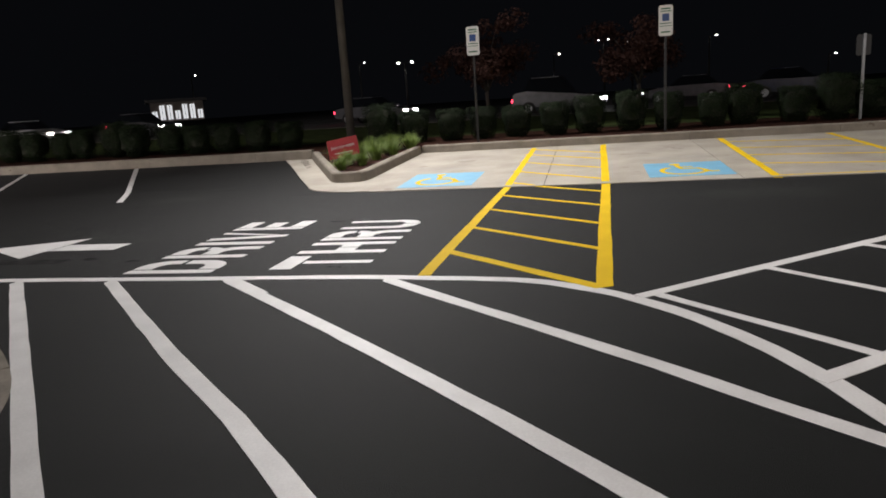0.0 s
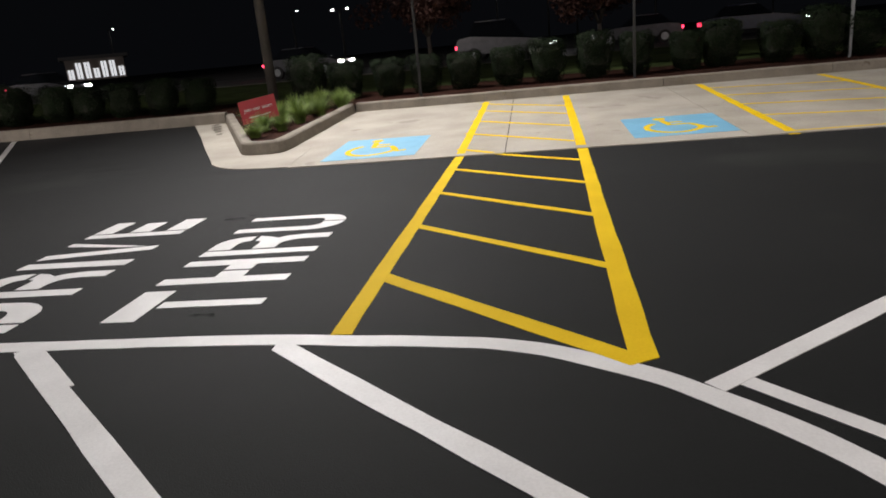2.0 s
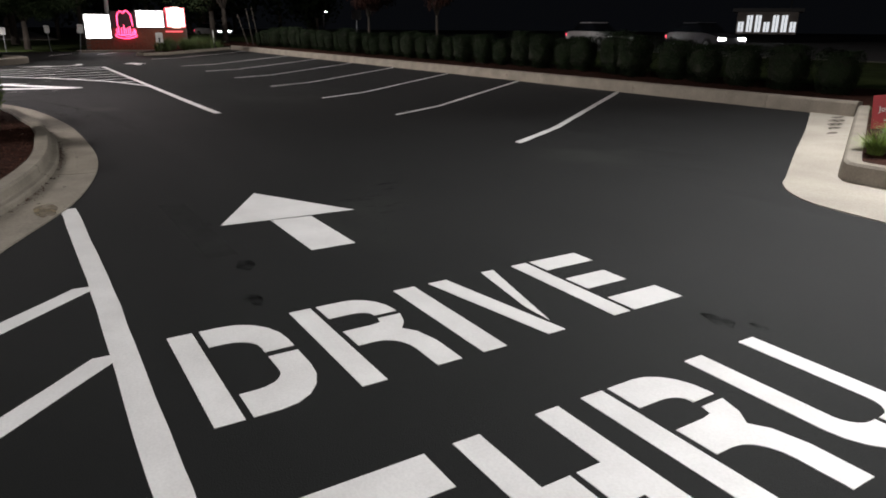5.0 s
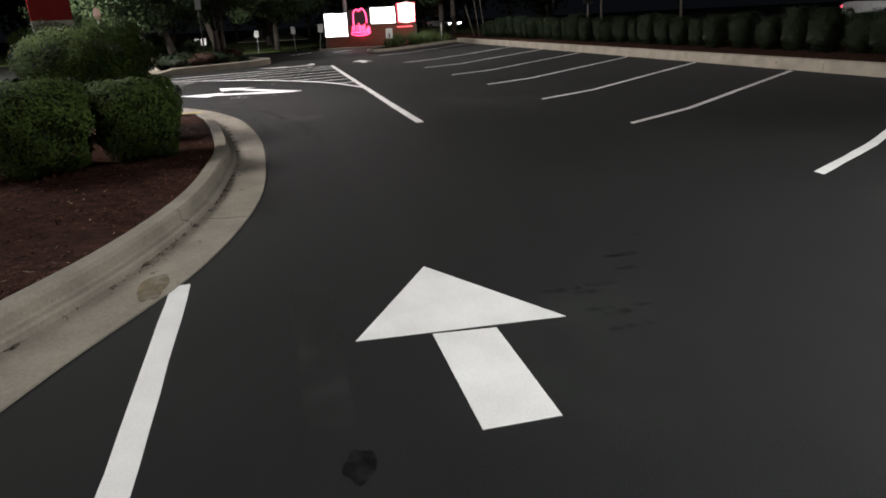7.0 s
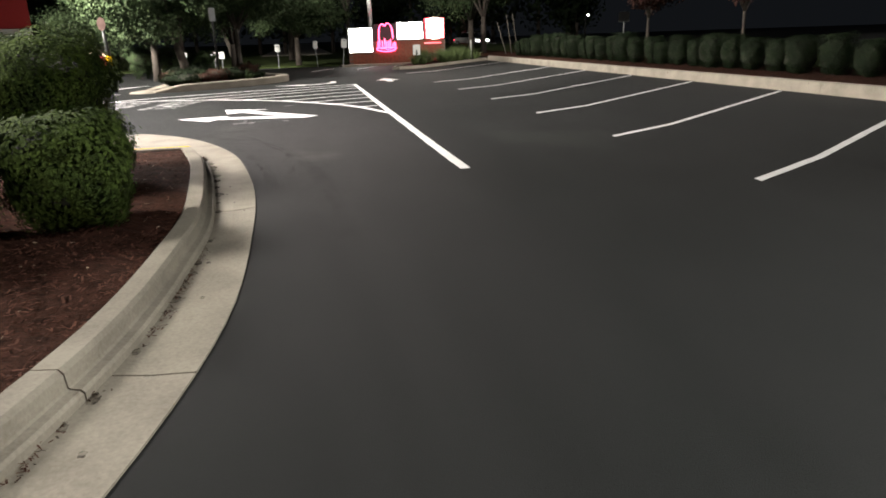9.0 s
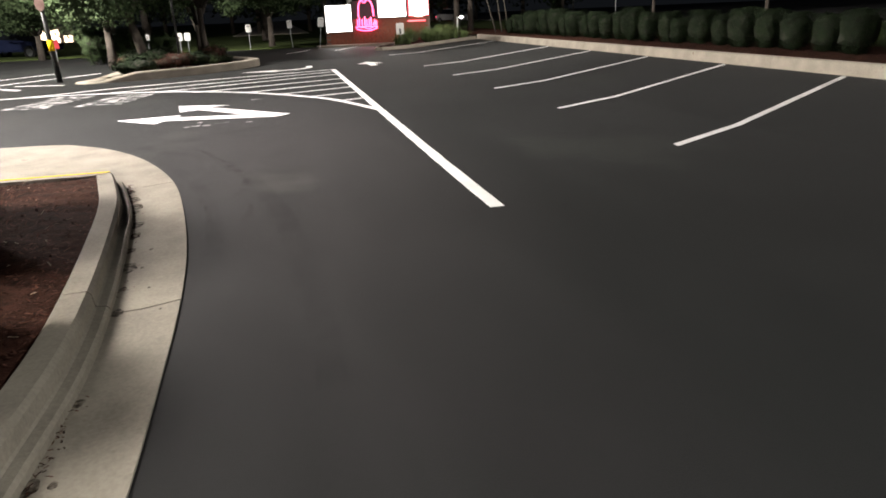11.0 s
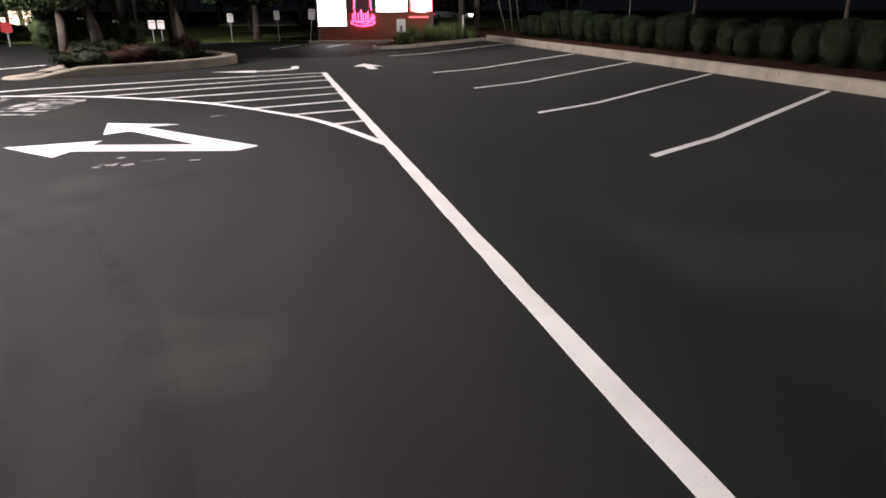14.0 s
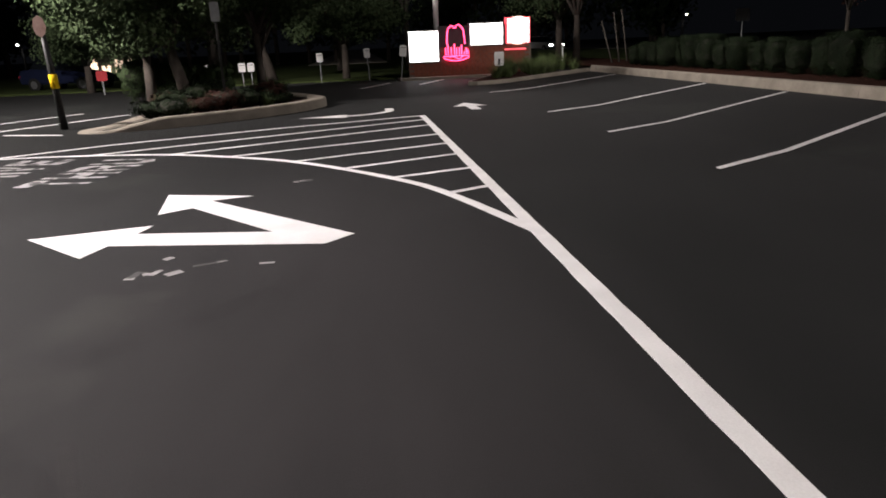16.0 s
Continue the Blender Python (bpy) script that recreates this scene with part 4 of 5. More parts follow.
def tree(name, x, y, z, h, trunk_r, crown_r, crown_z, leaves, seed, label, mat=LEAF_TREE, lean=(0, 0), leaf=0.08, fork=3, category="tree"):
    """A tapered trunk with limbs, and clumps of leaves with gaps between them."""
    rng = random.Random(seed)
    top = tagged(empty(name), label, category, "trees")
    bm = bmesh.new()
    fork_z = crown_z * 0.75
    tip = Vector((lean[0], lean[1], fork_z))
    tube(bm, [(0, 0, -0.1), (lean[0] * 0.3 + 0.03, lean[1] * 0.3, fork_z * 0.35), tip * 1.0], [trunk_r * 1.3, trunk_r, trunk_r * 0.75], 9)
    part("trunk", bm, BARK, top)
    ends = []
    for k in range(fork + 4):
        a = k * math.tau / (fork + 4) + rng.uniform(-0.3, 0.3)
        e = tip + Vector((math.cos(a) * crown_r * rng.uniform(0.4, 0.85), math.sin(a) * crown_r * rng.uniform(0.4, 0.85), (h - fork_z) * rng.uniform(0.25, 0.85)))
        mid = tip.lerp(e, 0.5) + Vector((0, 0, 0.12 * (h - fork_z)))
        bm = bmesh.new()
        tube(bm, [tip - Vector((0, 0, 0.1)), mid, e], [trunk_r * 0.55, trunk_r * 0.35, trunk_r * 0.12], 6)
        part("limb", bm, BARK, top)
        ends += [e, mid]
    nrng = np.random.default_rng(seed)
    pts, nrs = [], []
    per = leaves // (len(ends) * 3)
    for e in ends:
        for _ in range(3):
            c = e + Vector((rng.gauss(0, 1), rng.gauss(0, 1), rng.gauss(0, 0.6))) * crown_r * 0.22
            r = crown_r * rng.uniform(0.22, 0.42)
            d = nrng.normal(0, 1, (per, 3))
            d /= np.linalg.norm(d, axis=1)[:, None]
            pts.append(np.array(c) + d * (r * nrng.random(per) ** 0.4)[:, None] * np.array((1, 1, 0.7)))
            nrs.append(d + np.array((0, 0, 0.4)))
    crown = new("crown", leaf_mesh("crown", np.concatenate(pts), np.concatenate(nrs), leaf, seed, mat))
    crown.parent = top
    top.matrix_world = pose(x, y, z)
    return top


# small red-leaved trees behind the hedge
tree("crape_myrtle", -0.6, 20.2, 0.35, 3.1, 0.06, 1.25, 1.7, 7000, 61, "small reddish crape myrtle behind the hedge", LEAF_RED, leaf=0.055, fork=2)
tree("crape_myrtle", 3.6, 20.4, 0.35, 3.0, 0.06, 1.25, 1.6, 7000, 62, "small reddish crape myrtle behind the hedge", LEAF_RED, leaf=0.055, fork=2)
for i, x in enumerate((-24.5, -31.0)):
    tree("crape_myrtle", x, 21.0, 0.35, 3.8, 0.06, 1.4, 2.2, 4200, 66 + i, "small dark crape myrtle behind the hedge", LEAF_RED, leaf=0.065, fork=2)
# trees of the far island and verge
tree("oak_tree", -32.6, 2.3, 0.1, 5.2, 0.17, 2.7, 2.2, 30000, 71, "leafy young oak leaning over the far island", lean=(0.0, -0.35))
tree("oak_tree", -34.5, 0.8, 0.1, 5.0, 0.15, 2.6, 2.0, 26000, 72, "leafy young oak on the far island")
tree("oak_tree", -33.8, 4.2, 0.1, 5.2, 0.12, 2.2, 2.6, 22000, 73, "slender leafy oak on the far island")
tree("oak_tree", -47.5, 3.0, 0.0, 7.0, 0.22, 3.0, 2.6, 12000, 74, "forked roadside tree on the grass verge", lean=(0, -0.5))
tree("oak_tree", -58.0, 6.2, 0.0, 9.0, 0.25, 3.5, 4.0, 4000, 75, "tall dark roadside tree on the grass verge")
tree("oak_tree", -48.0, 17.6, 0.2, 7.0, 0.19, 2.8, 3.0, 14000, 76, "pale-trunked leafy tree beside the lit sign")
tree("oak_tree", -46.0, 17.9, 0.2, 7.0, 0.17, 2.6, 3.1, 12000, 77, "pale-trunked leafy tree beside the lit sign")
tree("oak_tree", -54.0, 10.2, 0.0, 9.0, 0.16, 3.0, 4.4, 3500, 78, "tall thin tree behind the lit sign")
tree("oak_tree", -38.5, 3.6, 0.0, 5.4, 0.15, 2.8, 1.9, 26000, 81, "dim leafy oak between the far island and the verge")
tree("oak_tree", -46.0, 6.6, 0.0, 5.6, 0.16, 2.9, 2.2, 20000, 82, "dim leafy oak on the grass verge")
tree("oak_tree", -44.5, -4.5, 0.0, 4.6, 0.16, 3.0, 1.6, 18000, 79, "broad dark tree on the grass verge")
tree("oak_tree", -60.0, -2.0, 0.0, 9.0, 0.25, 4.5, 3.5, 5000, 80, "dark roadside tree beyond the car park")

# ---- far island, beds and verges ----
FAR_RING = [Vector(p).to_3d() for p in ((-27.4, 1.65), (-27.45, 2.2), (-27.8, 3.05), (-28.66, 4.2), (-29.72, 5.12), (-30.8, 5.66), (-31.6, 5.62), (-33.6, 4.7), (-35.4, 3.3), (-35.5, 1.8), (-33.5, 1.7), (-30.0, 2.3), (-28.1, 1.85))]
ring = curve_through([(p.x, p.y) for p in FAR_RING], 5, closed=True)


def far_drop(x, y):
    """The kerb tapers to the asphalt at its near tip; the back is sunk to hide it from the camera."""
    return -0.2 * min(max((2.75 - y) / 0.9, 0), 1)


bm = bmesh.new()
sweep(bm, ring[::-1] + [], [(0, -0.1), (0, 0.05), (0.06, 0.19), (0.14, 0.23), (0.42, 0.235), (0.45, 0.2), (0.46, -0.1)], far_drop, closed=True)
tagged(part("kerb_far_island", bm, KERB), "pale concrete kerb of the far tree island", "kerb", kind="structure")
bm = bmesh.new()
slab(bm, [(p.x, p.y) for p in offset_path(ring[::-1] + ring[-1:], 0.42)[:-1] if p.y > 2.55], -0.05, 0.10)
tagged(part("mulch_bed_far_island", bm, MULCH), "dark mulch and ground cover on the far island", "mulch bed", kind="structure")
for x, y, half in ((-37.0, -0.2, (0.95, 0.8, 0.72)), (-37.4, 0.85, (0.9, 0.75, 0.6)), (-36.8, 2.3, (0.7, 0.7, 0.5))):
    t = shrub("understory_bush", half, 2.2, 5200, 0.055, int(-100 * x), "loose dim green bush between the tree trunks", "understory bushes", LEAF_TREE, 4, 0.1, 0.6)
    t.matrix_world = pose(x, y, 0.0)
random.seed(11)
for i, (x, y, r) in enumerate(((-29.5, 3.3, 0.55), (-30.6, 4.2, 0.6), (-31.4, 4.6, 0.5), (-28.8, 2.4, 0.5), (-30.2, 2.7, 0.5), (-32.6, 4.6, 0.55), (-33.6, 4.0, 0.6))):
    red = i in (0, 2)
    t = shrub("ground_shrub", (r, r, 0.19 + 0.05 * (i % 3)), 2.0, 1500, 0.05, 90 + i, "loose low reddish shrub on the far island" if red else "loose low green shrub on the far island", "far island shrubs", LEAF_RED if red else HEDGE, 3, 0.02, 0.7)
    t.matrix_world = pose(x, y, 0.08)

random.seed(31)
count = 0
while count < 46:
    x, y = random.uniform(-36, -27.8), random.uniform(0.8, 5.5)
    if not in_ring([(-28.3, 2.4), (-28.4, 3.2), (-30.4, 4.9), (-31.4, 5.2), (-35.5, 3.0), (-35.0, 0.6), (-30.0, 2.1), (-29.0, 2.2)], x, y):
        continue
    if random.random() < 0.5:
        grass_clump("ground_cover", x, y, 0.10, 0.5, random.uniform(0.3, 0.55), 120, 400 + count, "loose dark ground cover on the far island", LEAF_TREE, "plant", "far island ground cover")
    else:
        q = random.uniform(0.3, 0.5)
        t = shrub("ground_shrub", (q * 1.3, q, q * random.uniform(0.35, 0.7)), 2.0, 900, 0.05, 440 + count, "loose low shrub on the far island", "far island shrubs", LEAF_RED if count % 4 == 0 else HEDGE, 2, 0.0, 0.6)
        t.matrix_world = pose(x, y, 0.09, 0, 0, random.uniform(0, 360))
    count += 1

bm = bmesh.new()
slab(bm, [(-300, -60), (-47.2, -60), (-45.0, -4.0), (-44.6, 4.0), (-44.2, 9.0), (-45.0, 16.5), (-52.0, 19.2), (-300, 26)], -0.05, 0.07)
tagged(part("verge_west", bm, GRASS), "dim mown grass verge at the car park's end", "verge", kind="structure")
bm = bmesh.new()
slab(bm, [(-320, 3.0), (-75, 3.0), (-75, 10.0), (-320, 12.0)], 0.0, 0.10)
tagged(part("road_west", bm, CONCRETE), "pale lit road beyond the trees", "road", kind="structure")

SIGN_BED = [Vector(p).to_3d() for p in ((-43.4, 13.4), (-40.2, 12.2), (-37.4, 11.05), (-36.9, 11.0), (-36.7, 11.3), (-37.3, 12.6), (-39.4, KERB_Y))]
kerb("kerb_sign_bed", [q for a, b in zip(SIGN_BED, SIGN_BED[1:]) for q in straight(a, b, 1.0)[:-1]] + [SIGN_BED[-1]], "low concrete kerb round the sign bed", profile=[(a, b * 0.7 if b > 0.1 else b) for a, b in KERB_PROFILE])
bm = bmesh.new()
slab(bm, [(p.x, p.y) for p in offset_path(SIGN_BED, 0.17)] + [(-44.5, 18.5), (-44.5, 14.0)], 0.0, 0.15)
tagged(part("mulch_bed_sign", bm, MULCH), "mulch bed in front of the lit sign", "mulch bed", kind="structure")
random.seed(21)
count = 0
while count < 44:
    x, y = random.uniform(-43.4, -37.0), random.uniform(11.4, 16.9)
    if not in_ring([(-37.3, 11.7), (-39.8, 16.2), (-43.4, 16.9), (-43.2, 13.9)], x, y):
        continue
    grass_clump("bed_grass", x, y, 0.18, 0.55, random.uniform(0.6, 0.95), 110, 200 + count, "tufted dark green ornamental grass in the sign bed", BED_BLADE, group="sign bed grasses")
    count += 1

# ---- lit sign ----


def monument_sign():
    top = tagged(empty("monument_sign"), "brick monument sign with lit white panels and pink neon", "sign")
    X = -43.0
    # brick courses of the base, each brick its own piece on a shared mesh
    bm = bmesh.new()
    box(bm, X - 0.55, X - 0.03, 9.38, 14.85, 0.0, 0.70)
    base = part("brick_base", bm, MORTAR, top)
    bm = bmesh.new()
    box(bm, X - 0.55, X - 0.03, 10.75, 14.85, 0.70, 1.30)
    upper = part("brick_wall", bm, MORTAR, top)
    bm = bmesh.new()
    box(bm, -0.03, 0.0, -0.19, 0.19, 0, 0.094, 0.006)
    one = part("brick", bm, BRICK, base)
    first = True
    for r in range(13):
        z = 0.01 + r * 0.1
        y0 = 9.40 if z < 0.68 else 10.77
        y, k = y0 + (0.2 if r % 2 else 0.0), 0
        while y + 0.38 < 14.86:
            if first:
                ob, first = one, False
            else:
                ob = new("brick", one.data)
                ob.parent = base if z < 0.68 else upper
            ob.matrix_world = pose(X, y + 0.19, z)
            y += 0.4
    bm = bmesh.new()
    box(bm, X - 0.5, X - 0.12, 10.76, 14.8, 1.30, 2.2, 0.02)
    part("back_panel", bm, DARKSTEEL, top)

    def cabinet(name, y0, y1, z0, z1, mat, rim, bulge=0.0):
        bm = bmesh.new()
        for a, b, c, d in ((y0 - 0.05, y1 + 0.05, z0 - 0.05, z0), (y0 - 0.05, y1 + 0.05, z1, z1 + 0.05), (y0 - 0.05, y0, z0, z1), (y1, y1 + 0.05, z0, z1)):
            box(bm, X - 0.35, X + 0.07, a, b, c, d)
        box(bm, X - 0.35, X - 0.3, y0, y1, z0, z1)
        cab = part(name, bm, rim, top)
        bm = bmesh.new()
        n, rows = 12, []
        for i in range(n + 1):
            t = i / n
            e = bulge * (1 - (2 * t - 1) ** 2)
            rows.append([bm.verts.new((X + 0.04, y0 + (y1 - y0) * t, z)) for z in (z0 - e, z1 + e)])
        for r, s in zip(rows, rows[1:]):
            bm.faces.new((r[0], s[0], s[1], r[1]))
        made = bmesh.ops.extrude_face_region(bm, geom=bm.faces[:])
        for v in made["geom"]:
            if isinstance(v, bmesh.types.BMVert):
                v.co.x -= 0.06
        part("lit_face", bm, mat, cab, "glowing white sign face")

    cabinet("reader_cabinet", 9.42, 10.70, 0.74, 2.0, PANEL, STEEL)
    cabinet("message_cabinet", 12.12, 13.56, 1.36, 2.24, PANEL, STEEL)
    cabinet("round_cabinet", 13.78, 14.74, 1.40, 2.40, PANEL_WARM, NEONRED, 0.08)
    # plain neon outline: a tall dome over a row of bars and a brim
    bm = bmesh.new()
    cy, z0 = 11.47, 1.42
    dome = [(X + 0.1, cy - 0.40, z0)] + [(X + 0.1, cy - 0.36 * math.cos(a) - (0.02 if a < 1 else 0), z0 + 0.42 + 0.42 * math.sin(a) - (0.18 * math.exp(-((a - 1.45) / 0.22) ** 2))) for a in np.linspace(0.0, math.pi, 22)] + [(X + 0.1, cy + 0.40, z0)]
    tube(bm, dome, 0.028, 6)
    part("neon_dome", bm, NEON, top, "pink neon outline of a tall rounded shape")
    bm = bmesh.new()
    for a, w, h in ((-0.48, 0.05, 0.3), (-0.38, 0.05, 0.42), (-0.24, 0.05, 0.32), (-0.10, 0.05, 0.46), (0.0, 0.05, 0.3), (0.12, 0.05, 0.32), (0.22, 0.05, 0.40), (0.34, 0.04, 0.14), (0.42, 0.05, 0.28), (0.5, 0.05, 0.22)):
        box(bm, X + 0.05, X + 0.11, cy + a, cy + a + w, 0.98, 0.98 + h, 0.015)
    part("neon_bars", bm, NEON, top, "row of pink glowing bars")
    bm = bmesh.new()
    tube(bm, [(X + 0.1, cy + 0.56 * math.cos(a), 0.86 + 0.10 * math.sin(a) + 0.03 * math.cos(2 * a)) for a in np.linspace(0, math.tau, 28)], 0.028, 6)
    tube(bm, [(X + 0.1, cy - 0.3 + 0.6 * t, 0.86 + 0.05 * math.sin(t * 7)) for t in np.linspace(0, 1, 10)], 0.022, 6)
    part("neon_brim", bm, NEON, top, "pink neon outline of a flat oval")
    bm = bmesh.new()
    box(bm, X + 0.005, X + 0.06, 13.65, 14.6, 1.08, 1.15, 0.01)
    part("red_strip", bm, NEONRED, top, "red glowing strip")
    return top


MORTAR = material("mortar", (0.16, 0.12, 0.10), 0.95, bump=0.3)
monument_sign()
bm = bmesh.new()
slab(bm, [(-43.0, 8.8), (-42.2, 8.9), (-42.2, 13.0), (-43.0, 13.2)], -0.05, 0.1)
tagged(part("pavement_sign", bm, KERB), "narrow concrete strip before the lit sign", "pavement", kind="structure")
bm = bmesh.new()
tube(bm, [(-43.9, 10.75, 0), (-43.9, 10.75, 12)], 0.12, 12)
tagged(part("flag_pole", bm, SIGN), "tall white steel pole behind the lit sign", "pole")

# ---- posts and small signs ----


def post_sign(name, x, y, z, high, plate, mat, label, face=0.0, lean=0.0, post=0.028, post_mat=STEEL, category="sign", group="", marks=None):
    """A steel post with a thin plate; plate: width, height. face: degrees the plate is turned from facing +x."""
    t = tagged(empty(name), label, category, group)
    bm = bmesh.new()
    box(bm, -post, post, -post, post, -0.15, high - z + 0.02, 0.006)
    part("post", bm, post_mat, t)
    w, h = plate
    bm = bmesh.new()
    box(bm, post + 0.002, post + 0.006, -w / 2, w / 2, high - z - h, high - z, 0)
    bmesh.ops.bevel(bm, geom=[e for e in bm.edges if abs((e.verts[0].co - e.verts[1].co).x) > 0.001], offset=min(w, h) * 0.08, segments=3, affect="EDGES")
    pl = part("plate", bm, mat, t)
    for zc, hh, ww, mm, what in marks or ():
        bm = bmesh.new()
        box(bm, post + 0.0065, post + 0.0075, -ww / 2, ww / 2, high - z - zc - hh, high - z - zc)
        part(what, bm, mm, pl)
    for k in (0.12, h - 0.12):
        bm = bmesh.new()
        tube(bm, [(post, 0, high - z - k), (post + 0.012, 0, high - z - k)], 0.008, 6)
        part("bolt", bm, STEEL, t)
    t.matrix_world = pose(x, y, z, lean, 0, face)
    return t


for x, y, tz in ((-0.42, 17.05, 3.05), (3.95, 17.05, 3.13)):
    post_sign("accessible_parking_sign", x, y, 0.34, tz, (0.305, 0.66), SIGN, "white reserved parking sign with blue square on dark post", -90, 0, 0.025, DARKSTEEL, "sign", "accessible parking signs", ((0.06, 0.03, 0.2, GREEN, "text_bar"), (0.12, 0.02, 0.22, GREEN, "text_bar"), (0.18, 0.16, 0.15, SIGNBLUE, "blue_symbol"), (0.38, 0.02, 0.24, GREEN, "text_bar"), (0.44, 0.012, 0.26, GREEN, "text_bar"), (0.56, 0.03, 0.2, GREEN, "text_bar")))
post_sign("sign_post", 8.2, 17.6, 0.34, 2.2, (0.3, 0.45), DARKSTEEL, "sign seen from behind on a steel post", 90)
post_sign("sign_post", -53.5, 30.8, 0.3, 2.8, (0.8, 0.75), DARKSTEEL, "grey back of a road sign on a post", -32)

for x, y, z0, z1, w, lean, label in ((-42.0, 8.95, 1.03, 1.48, 0.30, -6, "white parking sign on a leaning post beside the lit sign"), (-44.0, 7.65, 1.0, 1.4, 0.26, 3, "small white sign on the grass verge"), (-44.0, 5.5, 0.9, 1.28, 0.28, 0, "small white sign on the grass verge"), (-44.0, 2.1, 0.62, 1.0, 0.30, 0, "small white sign on the grass verge"), (-44.0, 2.48, 0.62, 1.0, 0.30, 0, "small white sign on the grass verge"), (-44.0, 0.6, 0.6, 1.0, 0.16, 0, "narrow white sign on the grass verge"), (-44.0, -0.75, 0.62, 1.1, 0.34, 5, "white sign tilted on its post on the verge")):
    post_sign("small_sign", x, y, 0.05, z1, (w, z1 - z0), SIGN, label, 0, lean, 0.02, STEEL, "sign", "small white verge signs", ((0.08, 0.02, w * 0.7, DARKSTEEL, "text_bar"),))
post_sign("bed_sign", -38.0, 12.35, 0.15, 1.1, (0.36, 0.5), SIGN, "white pointing sign standing in the sign bed", 0, 0, 0.02, STEEL, marks=((0.25, 0.22, 0.08, DARKSTEEL, "text_bar"),))
post_sign("hanging_sign_back", -30.5, 3.68, 0.08, 2.68, (0.22, 0.46), STEEL, "grey back of a tall sign on the far island", 15, 0, 0.03, DARKSTEEL)
post_sign("stop_sign", -42.5, -3.3, 0.0, 0.96, (0.4, 0.4), RED, "red stop sign at the verge", 15, 0, 0.03, STEEL)

# dark post with a yellow sleeve and an oval plate
t = tagged(empty("bollard_post"), "dark wooden post with a yellow sleeve and oval sign", "post")
bm = bmesh.new()
tube(bm, [(0, 0, -0.1), (0, -0.04, 1.2), (0, -0.08, 2.35)], [0.085, 0.07, 0.045], 10)
part("post", bm, DARKSTEEL, t)
bm = bmesh.new()
tube(bm, [(0, -0.028, 0.88), (0, -0.038, 1.18)], 0.086, 12)
part("yellow_sleeve", bm, YELLOW, t, "yellow plastic sleeve")
bm = bmesh.new()
tube(bm, [(0.06, -0.08, 2.16), (0.075, -0.08, 2.16)], 0.22, 8)
for v in bm.verts:
    v.co.y = -0.08 + (v.co.y + 0.08) * 0.6
part("octagonal_plate", bm, material("faded_red_plate", (0.34, 0.22, 0.19), 0.6, dark=(0.22, 0.12, 0.10), scale=6), t, "faded octagonal sign plate")
t.matrix_world = pose(-28.25, 0.58, 0)

# red and white board behind the island shrubs
t = tagged(empty("banner_board"), "red and white banner board on two posts", "sign")
bm = bmesh.new()
box(bm, -0.03, 0.0, -0.3, 0.3, 1.62, 2.35, 0.005)
part("red_field", bm, RED, t)
bm = bmesh.new()
box(bm, -0.031, 0.004, -0.3, 0.3, 1.47, 1.615, 0.005)
part("white_band", bm, SIGN, t)
for s in (-0.25, 0.25):
    bm = bmesh.new()
    box(bm, -0.08, -0.032, s - 0.025, s + 0.025, -0.1, 2.35, 0.004)
    part("post", bm, STEEL, t)
t.matrix_world = pose(-13.45, 3.0, 0.1, 0, 0, 25)

# small red yard sign among the lilies
t = tagged(empty("yard_sign"), "small red yard sign leaning among the lilies", "sign")
bm = bmesh.new()
box(bm, -0.34, 0.34, -0.006, 0.0, 0.16, 0.56, 0.002)
board = part("board", bm, RED, t)
cu = bpy.data.curves.new("words", "FONT")
cu.body, cu.size, cu.align_x, cu.extrude = "Join our team", 0.095, "CENTER", 0.0008
word = new("words", cu)
dg = bpy.context.evaluated_depsgraph_get()
me = bpy.data.meshes.new_from_object(word.evaluated_get(dg))
bpy.data.objects.remove(word)
me.materials.clear()
me.materials.append(SIGN)
word = new("lettering", me)
word.parent = board
word.matrix_world = pose(0, -0.0085, 0.36, 90, 0, 0)
bm = bmesh.new()
box(bm, -0.2, 0.2, -0.0085, -0.0065, 0.25, 0.262)
part("text_bar", bm, SIGN, board)
for s in (-0.2, 0.2):
    bm = bmesh.new()
    tube(bm, [(s, 0.006, -0.1), (s, 0.006, 0.5)], 0.004, 6)
    part("wire_leg", bm, STEEL, t)
t.matrix_world = pose(-2.86, 14.3, 0.20, -8, -9, 4)

# lot light pole at the root of the wedge
t = tagged(empty("light_pole"), "tall weathered light pole in the planting bed", "light pole")
bm = bmesh.new()
tube(bm, [(0, 0, -0.1), (0, 0, 4), (0, 0, 8.6)], [0.115, 0.10, 0.085], 14)
part("pole", bm, POLE, t)
bm = bmesh.new()
tube(bm, [(0, 0, 8.55), (0.05, -0.7, 8.75), (0.1, -1.25, 8.75)], 0.04, 8)
part("arm", bm, POLE, t)
bm = bmesh.new()
box(bm, -0.1, 0.3, -1.9, -1.2, 8.68, 8.82, 0.02)
part("lamp_head", bm, DARKSTEEL, t)
t.matrix_world = pose(-4.08, 18.2, 0.35)

